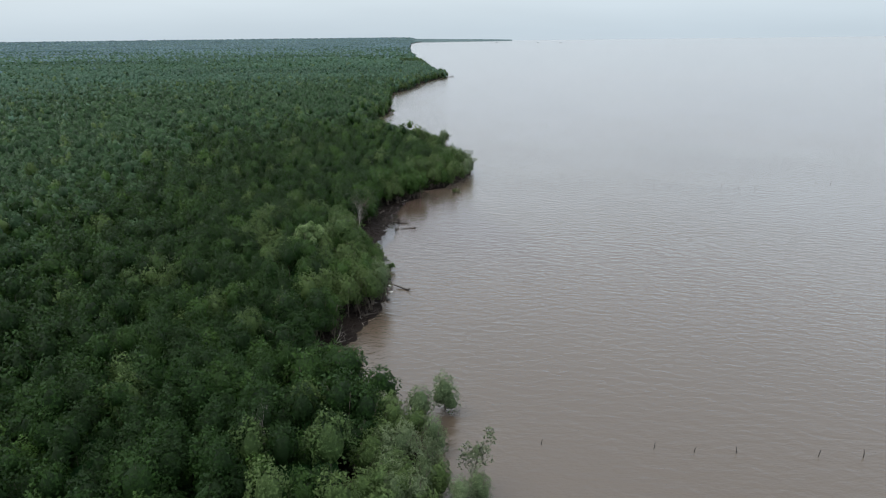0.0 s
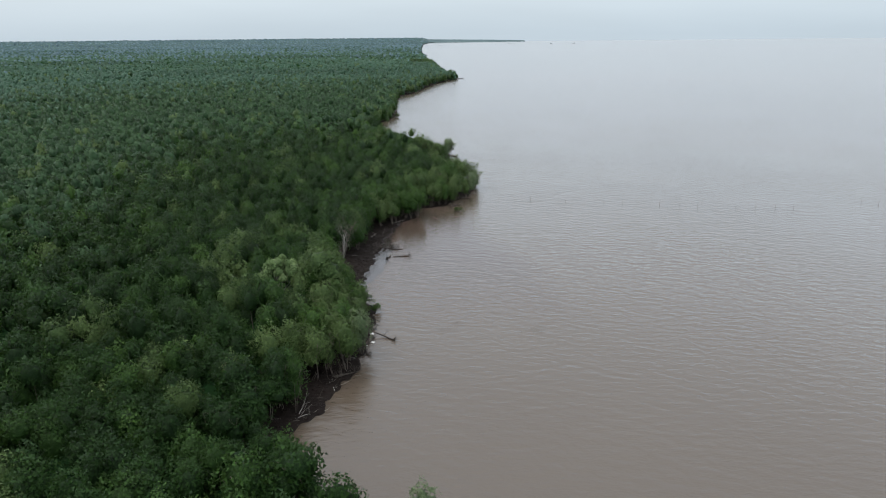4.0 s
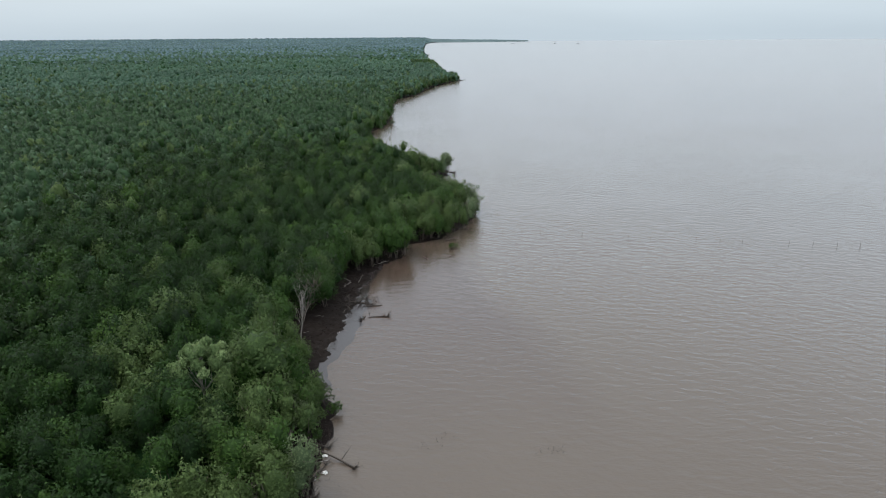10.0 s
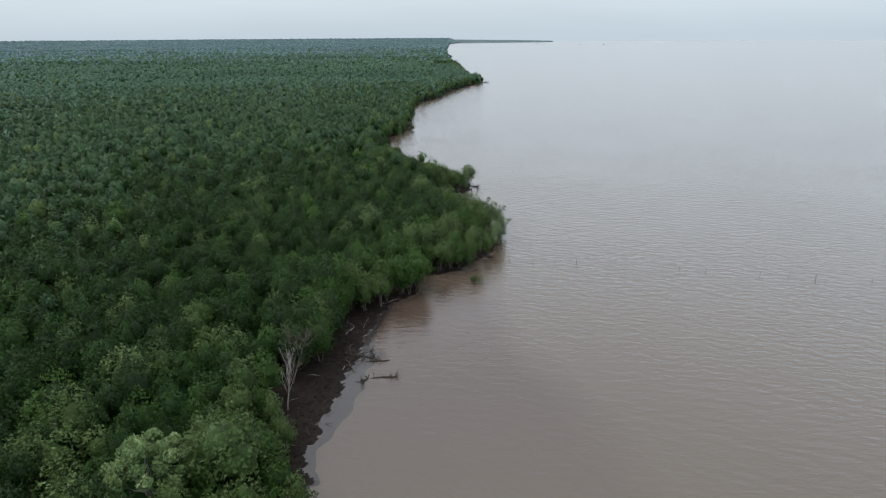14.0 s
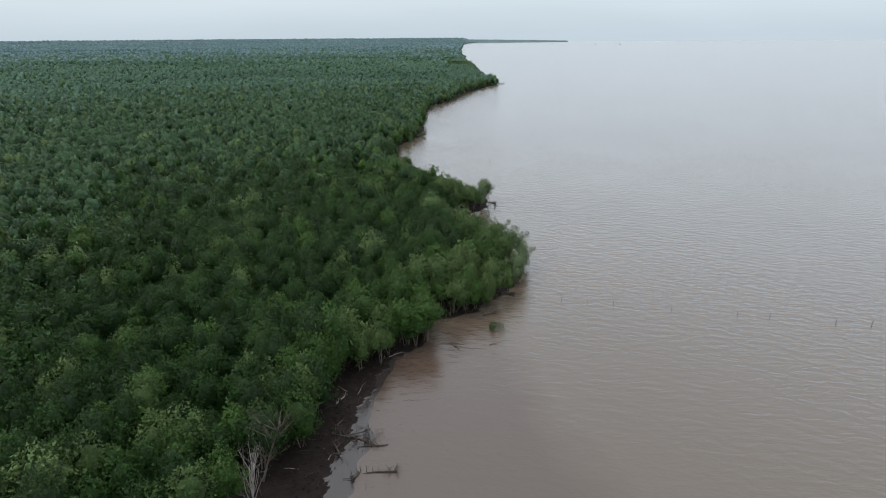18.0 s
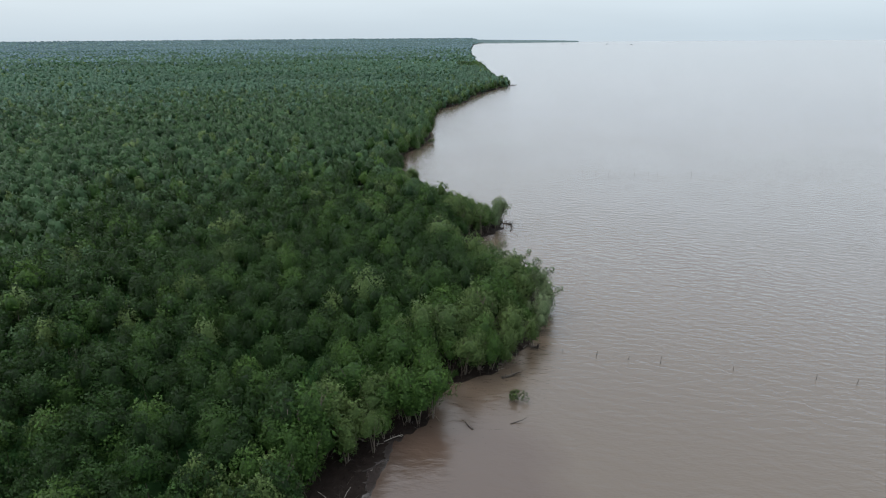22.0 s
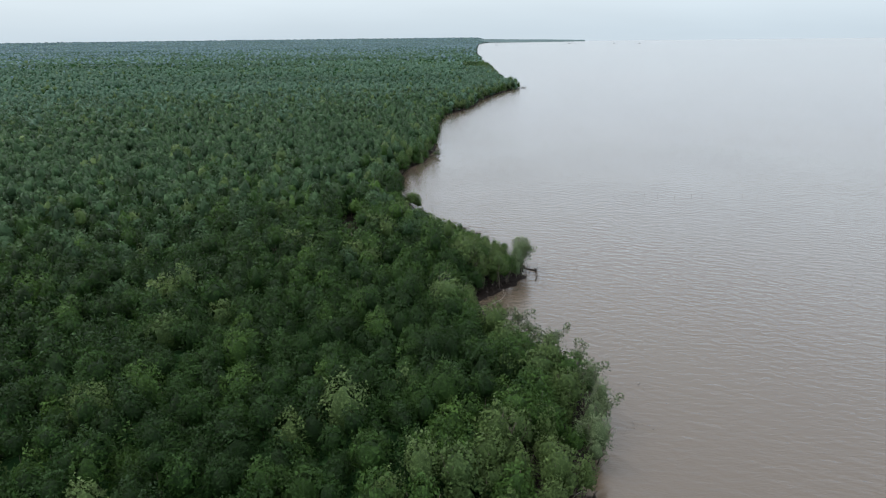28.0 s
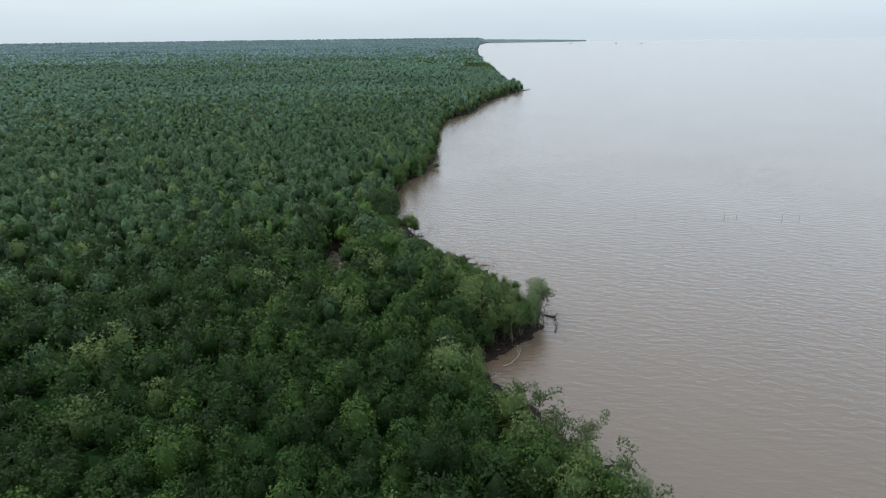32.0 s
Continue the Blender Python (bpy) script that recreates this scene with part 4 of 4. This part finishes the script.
def driftwood(name, label, x, y, turn, length, radius, limbs, seed, mat=WOOD_WET, up=0.1, roots=False):
    """A stranded log with broken limbs, and its root plate where it has one."""
    rnd = random.Random(seed)
    root = tagged(new(name), label, "driftwood")
    run = bend(rnd, (-length / 2, 0, 0), (1, 0, 0.02), length, radius, 0.10, 0.0, 7, 0.35)
    part("log", tube_mesh("log", [run], mat, 7), root)
    for k in range(limbs):
        i = rnd.randint(1, 6)
        sub, _ = twiggy(rnd, run[0][i], (rnd.uniform(-0.3, 1), rnd.choice((-1, 1)) * rnd.uniform(0.4, 1), rnd.uniform(0.1, 0.9)), length * rnd.uniform(0.18, 0.34), radius * 0.4, 1, 0.2, up, 3)
        part("broken_limb", tube_mesh("broken_limb", sub, mat, 4), root)
    if roots:
        fan = []
        for q in range(11):
            a = rnd.random() * 6.283
            fan += twiggy(rnd, (-length / 2 + rnd.uniform(0, 0.3), 0, 0.0), (rnd.uniform(-0.9, 0.1), math.cos(a), abs(math.sin(a)) * 0.7), rnd.uniform(0.5, 1.3), radius * 0.3, 1, 0.3, 0.0, 2)[0]
        part("root_plate", tube_mesh("root_plate", fan, mat, 4), root, "upturned tangle of roots")
    root.matrix_basis = Matrix.Translation((x, y, max(float(ground_z(np.array([x]), np.array([y]))[0]), 0.0) + radius * 0.35)) @ pose(0, 0, 0, 0, 0, turn)


LOG = "dark wet driftwood log lying in the shallows"
for k, (x, y, turn, ln, ra, li, ro) in enumerate((
        (-0.4, 161.2, 185, 4.2, 0.13, 8, True), (-4.6, 168.4, 150, 4.6, 0.2, 12, True), (-3.0, 160.6, 60, 1.8, 0.2, 9, True), (-6.3, 165.6, 110, 3.0, 0.16, 9, True), (-3.0, 120.4, 140, 6.8, 0.17, 4, True), (-4.6, 117.4, 60, 3.2, 0.22, 7, True),
        (15.6, 206.3, 10, 3.4, 0.26, 4, False), (18.6, 216.2, 170, 4.0, 0.26, 7, True), (9.0, 193.3, 120, 1.5, 0.16, 3, False), (15.5, 194.4, 20, 2.2, 0.09, 2, False),
        (18.9, 288.8, 160, 4.6, 0.26, 6, True), (20.6, 283.5, 80, 3.0, 0.16, 5, False), (2.6, 319.5, 150, 4.2, 0.3, 5, True), (6.3, 320.6, 5, 3.4, 0.16, 4, False),
        (-10.2, 423.8, 0, 7.0, 0.34, 7, True), (-7.4, 591.0, 10, 7.0, 0.36, 5, False), (56.0, 786.0, 5, 9.0, 0.4, 5, False), (-9.0, 337.0, 30, 4.4, 0.3, 8, True),
        (-8.0, 150.5, 75, 5.0, 0.12, 5, False), (-6.5, 171.5, 70, 4.2, 0.10, 4, False), (-7.6, 107.0, 30, 3.4, 0.22, 9, True), (-2.6, 168.6, 100, 4.6, 0.13, 9, True), (-4.6, 168.8, 20, 4.0, 0.12, 8, False), (-1.6, 165.8, 205, 3.8, 0.10, 8, False), (-5.8, 122.6, 170, 3.6, 0.14, 8, True), (-5.0, 114.8, 100, 3.2, 0.16, 7, True), (4.4, 316.6, 170, 4.6, 0.18, 7, True), (9.6, 316.0, 20, 3.2, 0.14, 6, True), (-12.2, 95.5, 20, 2.6, 0.10, 6, False), (4.6, 204.2, 40, 1.6, 0.28, 1, False))):
    driftwood("driftwood", LOG, x, y, turn, ln, ra, li, 300 + k, WOOD_WET, 0.1, ro)
for k, (x, y, turn, ln) in enumerate(((-11.4, 96.6, 30, 4.2), (-12.6, 98.4, 80, 3.6), (9.9, 267.8, 50, 4.6), (12.6, 270.6, 20, 4.4), (-4.9, 119.6, 10, 2.6), (-9.0, 104.0, 100, 3.0), (-7.4, 176.5, 60, 3.2), (-1.2, 190.4, 40, 2.6))):
    driftwood("driftwood", "pale bleached fallen branch on dark mud", x, y, turn, ln, 0.07, 5, 400 + k, BARK_PALE)


def brush(x, y, spread, tall, count, seed, label="thin brown twigs poking out of the water", mat=WOOD_WET):
    rnd = random.Random(seed)
    runs = []
    for k in range(count):
        a = rnd.random() * 6.283
        sx, sy = rnd.gauss(0, spread * 0.3), rnd.gauss(0, spread * 0.16)
        sub, _ = twiggy(rnd, (sx, sy, -0.9), (math.cos(a) * 0.5, math.sin(a) * 0.5, 1), 0.9 + tall * rnd.uniform(0.5, 1.2), 0.035, 1, 0.22, -0.02, 3)
        runs += sub
    ob = tagged(new("brush", tube_mesh("brush", runs, mat, 4)), label, "brush", "sunken brush")
    ob.matrix_basis = pose(x, y, 0.0)


for k, (x, y, sp, h, n) in enumerate(((24.2, 120.5, 3.2, 0.7, 14), (8.5, 122.2, 3.4, 0.6, 9), (11.0, 124.5, 2.0, 0.5, 5), (3.8, 119.5, 0.4, 0.3, 2), (9.3, 318.1, 3.4, 0.8, 12), (8.7, 314.3, 3.6, 0.9, 14), (6.0, 310.7, 3.6, 1.2, 16),
                                      (16.2, 269.3, 3.0, 0.8, 9), (22.1, 279.1, 2.6, 0.7, 8), (-4.6, 344.2, 2.4, 2.2, 6), (29.0, 229.5, 3.4, 0.6, 9), (31.0, 240.0, 2.4, 0.5, 6), (8.0, 620.0, 9.0, 4.2, 40), (0.0, 158.6, 3.0, 0.6, 8),
                                      (-2.0, 168.5, 2.6, 1.2, 16), (-4.4, 167.4, 3.0, 1.5, 22), (-5.6, 164.0, 2.2, 0.9, 9), (14.6, 198.0, 2.2, 0.5, 5), (-3.4, 116.2, 2.6, 0.5, 9), (21.2, 286.0, 2.6, 0.7, 9), (19.6, 290.2, 2.4, 0.8, 8))):
    brush(x, y, sp, h, n, 500 + k)
for k, (x, y, sp, h, n) in enumerate(((-5.0, 118.4, 3.0, 0.9, 16), (-5.4, 121.6, 3.0, 1.0, 16), (-5.2, 125.0, 2.6, 1.2, 14), (-6.2, 114.4, 2.8, 0.9, 12), (-6.8, 108.0, 3.0, 0.8, 12), (-10.0, 99.0, 3.4, 0.8, 12), (5.0, 73.4, 2.0, 1.0, 12), (3.0, 68.0, 2.2, 1.0, 10))):
    brush(x, y, sp, h, n, 560 + k, "tangled brown brush heaped along the waterline", TWIG_DRY if k % 3 == 1 else WOOD_WET)


# ---- rows of stakes in the sea ----
def stake_row(spots, group):
    rnd = random.Random(len(group) + len(spots))
    for x, y in spots:
        h = rnd.uniform(0.7, 1.3)
        run = ([(0, 0, -0.9), (rnd.gauss(0, 0.03), rnd.gauss(0, 0.03), h * 0.4), (rnd.gauss(0, 0.07), rnd.gauss(0, 0.07), h)], [0.055, 0.05, 0.04])
        ob = tagged(new("stake", tube_mesh("stake", [run], WOOD_WET, 6)), "thin dark wooden stake standing in the sea", "stake", group)
        ob.matrix_basis = pose(x, y, 0, rnd.gauss(0, 4), rnd.gauss(0, 4), rnd.uniform(0, 360))


stake_row([(16.1, 66.0), (30.1, 64.1), (34.9, 63.0), (39.9, 62.5), (49.7, 61.2), (55.0, 60.6)], "first stake row")
stake_row([(x, 214.2 - 0.205 * (x - 24.5)) for x in (24.5, 29.8, 34.7, 39.6, 50.2, 61.7, 67.1, 78.1, 83.8, 89.0, 99.7, 105.1, 110.6, 115.6)] + [(140.0, 201.0), (144.4, 199.4)], "second stake row")
stake_row([(x, 358.4 - 0.058 * (x - 13)) for x in (3.3, 13.0, 17.9, 22.6, 27.4, 32.5, 52.5, 57.6, 62.4, 66.6, 71.9, 77.0, 80.4, 92.7, 97.2)] + [(-8.0, 353.5), (-13.0, 352.0)], "third stake row")
stake_row([(8.4, 510.0), (34.0, 497.0), (68.0, 506.0), (52.0, 507.0), (78.0, 505.0)], "fourth stake row")


# ---- clods and twig litter on the mud ----
def clods(count, seed):
    """Lumps of mud broken from the eroded ledge."""
    r = random.Random(seed)
    vs, fs = [], []
    while count:
        y = r.choice((r.uniform(138, 194), r.uniform(138, 194), r.uniform(86, 112), r.uniform(196, 240), r.uniform(260, 296)))
        d = r.choice((r.gauss(2.7, 0.5), r.uniform(0.0, 6.0)))
        x = float(np.interp(y, SHORE[:, 0], SHORE[:, 1])) - d
        z = float(ground_z(np.array([x]), np.array([y]))[0])
        s, h, q = r.uniform(0.12, 0.42), r.uniform(0.08, 0.24), len(vs)
        for k in range(6):
            a = 1.047 * k + r.uniform(-0.3, 0.3)
            vs.append((x + s * r.uniform(0.7, 1.3) * math.cos(a), y + s * r.uniform(0.7, 1.3) * math.sin(a), z - 0.06))
        vs.append((x + r.uniform(-0.1, 0.1), y + r.uniform(-0.1, 0.1), z + h))
        fs += [(q + k, q + (k + 1) % 6, q + 6) for k in range(6)]
        count -= 1
    return mesh_from("mud_clods", vs, fs, [MUD])


tagged(new("mud_clods", clods(900, 3)), "broken dark mud clods along the eroded ledge", "mud", kind="stuff")


def sticks(name, count, seed, mat):
    r = random.Random(seed)
    runs = []
    for k in range(count):
        y = r.choice((r.uniform(138, 194), r.uniform(86, 118), r.uniform(196, 240), r.uniform(260, 296), r.uniform(306, 340)))
        x = float(np.interp(y, SHORE[:, 0], SHORE[:, 1])) - r.choice((r.uniform(-0.5, 2.5), r.uniform(2.0, 8.0)))
        z = max(float(ground_z(np.array([x]), np.array([y]))[0]), -0.05)
        a = r.random() * 6.283
        runs.append(bend(r, (x, y, z), (math.cos(a), math.sin(a), r.choice((0.05, 0.2, 0.9))), r.uniform(0.6, 2.2), r.uniform(0.02, 0.045), 0.2, -0.03, 4, 0.4))
    return tube_mesh(name, runs, mat, 4)


tagged(new("twig_litter", sticks("twig_litter", 260, 5, WOOD_WET)), "dark broken twigs strewn over the mud", "twigs", kind="stuff")
tagged(new("bleached_twigs", sticks("bleached_twigs", 110, 6, BARK_PALE)), "pale bleached twigs strewn over the mud", "twigs", kind="stuff")

# ---- litter on the mud ----
def scrap(x, y, seed):
    rnd = random.Random(seed)
    bm = bmesh.new()
    bmesh.ops.create_grid(bm, x_segments=5, y_segments=5, size=0.28)
    for v in bm.verts:
        v.co.z = rnd.uniform(0.0, 0.22)
        v.co.x += rnd.gauss(0, 0.05)
        v.co.y += rnd.gauss(0, 0.05)
    bmesh.ops.solidify(bm, geom=bm.faces[:], thickness=0.012)
    me = bpy.data.meshes.new("plastic_scrap")
    bm.to_mesh(me)
    bm.free()
    me.materials.append(PLASTIC)
    ob = tagged(new("plastic_scrap", me), "crumpled white plastic scrap lying on the mud", "litter", "litter on the mud")
    ob.matrix_basis = seat(x, y, rnd.uniform(0, 360), 1.0, 0.02)


for k, (x, y) in enumerate(((-12.0, 136.0), (-16.7, 137.7), (-16.2, 138.4), (-4.4, 120.8), (-4.0, 117.6), (-5.2, 116.4))):
    scrap(x, y, k)


# ---- far boats ----
def boat(x, y, turn, length):
    root = tagged(new("fishing_boat"), "small dark fishing boat far out at sea", "boat", "boats on the horizon")
    vs, fs = [], []
    for i, (u, w, h) in enumerate(((-0.5, 0.09, 0.09), (-0.25, 0.13, 0.07), (0.1, 0.13, 0.08), (0.35, 0.08, 0.11), (0.5, 0.01, 0.15))):
        vs += [(u * length, -w * length, h * length), (u * length, -w * 0.5 * length, -0.03 * length), (u * length, w * 0.5 * length, -0.03 * length), (u * length, w * length, h * length)]
    for i in range(4):
        q = i * 4
        fs += [(q + k, q + 4 + k, q + 5 + k, q + 1 + k) for k in range(3)] + [(q + 3, q + 7, q + 4, q)]
    fs += [(0, 1, 2, 3), (19, 18, 17, 16)]
    me = bpy.data.meshes.new("hull")
    me.from_pydata(vs, [], fs)
    me.materials.append(BOAT)
    part("hull", me, root)
    bm = bmesh.new()
    bmesh.ops.create_cube(bm, size=1.0)
    bmesh.ops.scale(bm, vec=(0.28 * length, 0.16 * length, 0.16 * length), verts=bm.verts)
    bmesh.ops.translate(bm, vec=(-0.2 * length, 0, 0.15 * length), verts=bm.verts)
    bmesh.ops.bevel(bm, geom=bm.edges[:], offset=0.01 * length, segments=1)
    cab = bpy.data.meshes.new("cabin")
    bm.to_mesh(cab)
    bm.free()
    cab.materials.append(BOAT)
    part("cabin", cab, root)
    part("mast", tube_mesh("mast", [([(0.05 * length, 0, 0.05 * length), (0.05 * length, 0, 0.45 * length)], [0.1, 0.06])], BOAT, 5), root)
    root.matrix_basis = pose(x, y, 0, 0, 0, turn)


for x, y, turn, ln in ((523, 3648, 10, 15), (552, 3624, 80, 12), (724, 3484, 30, 13), (826, 3400, 150, 14), (122, 3189, 20, 11)):
    boat(x, y, turn, ln)
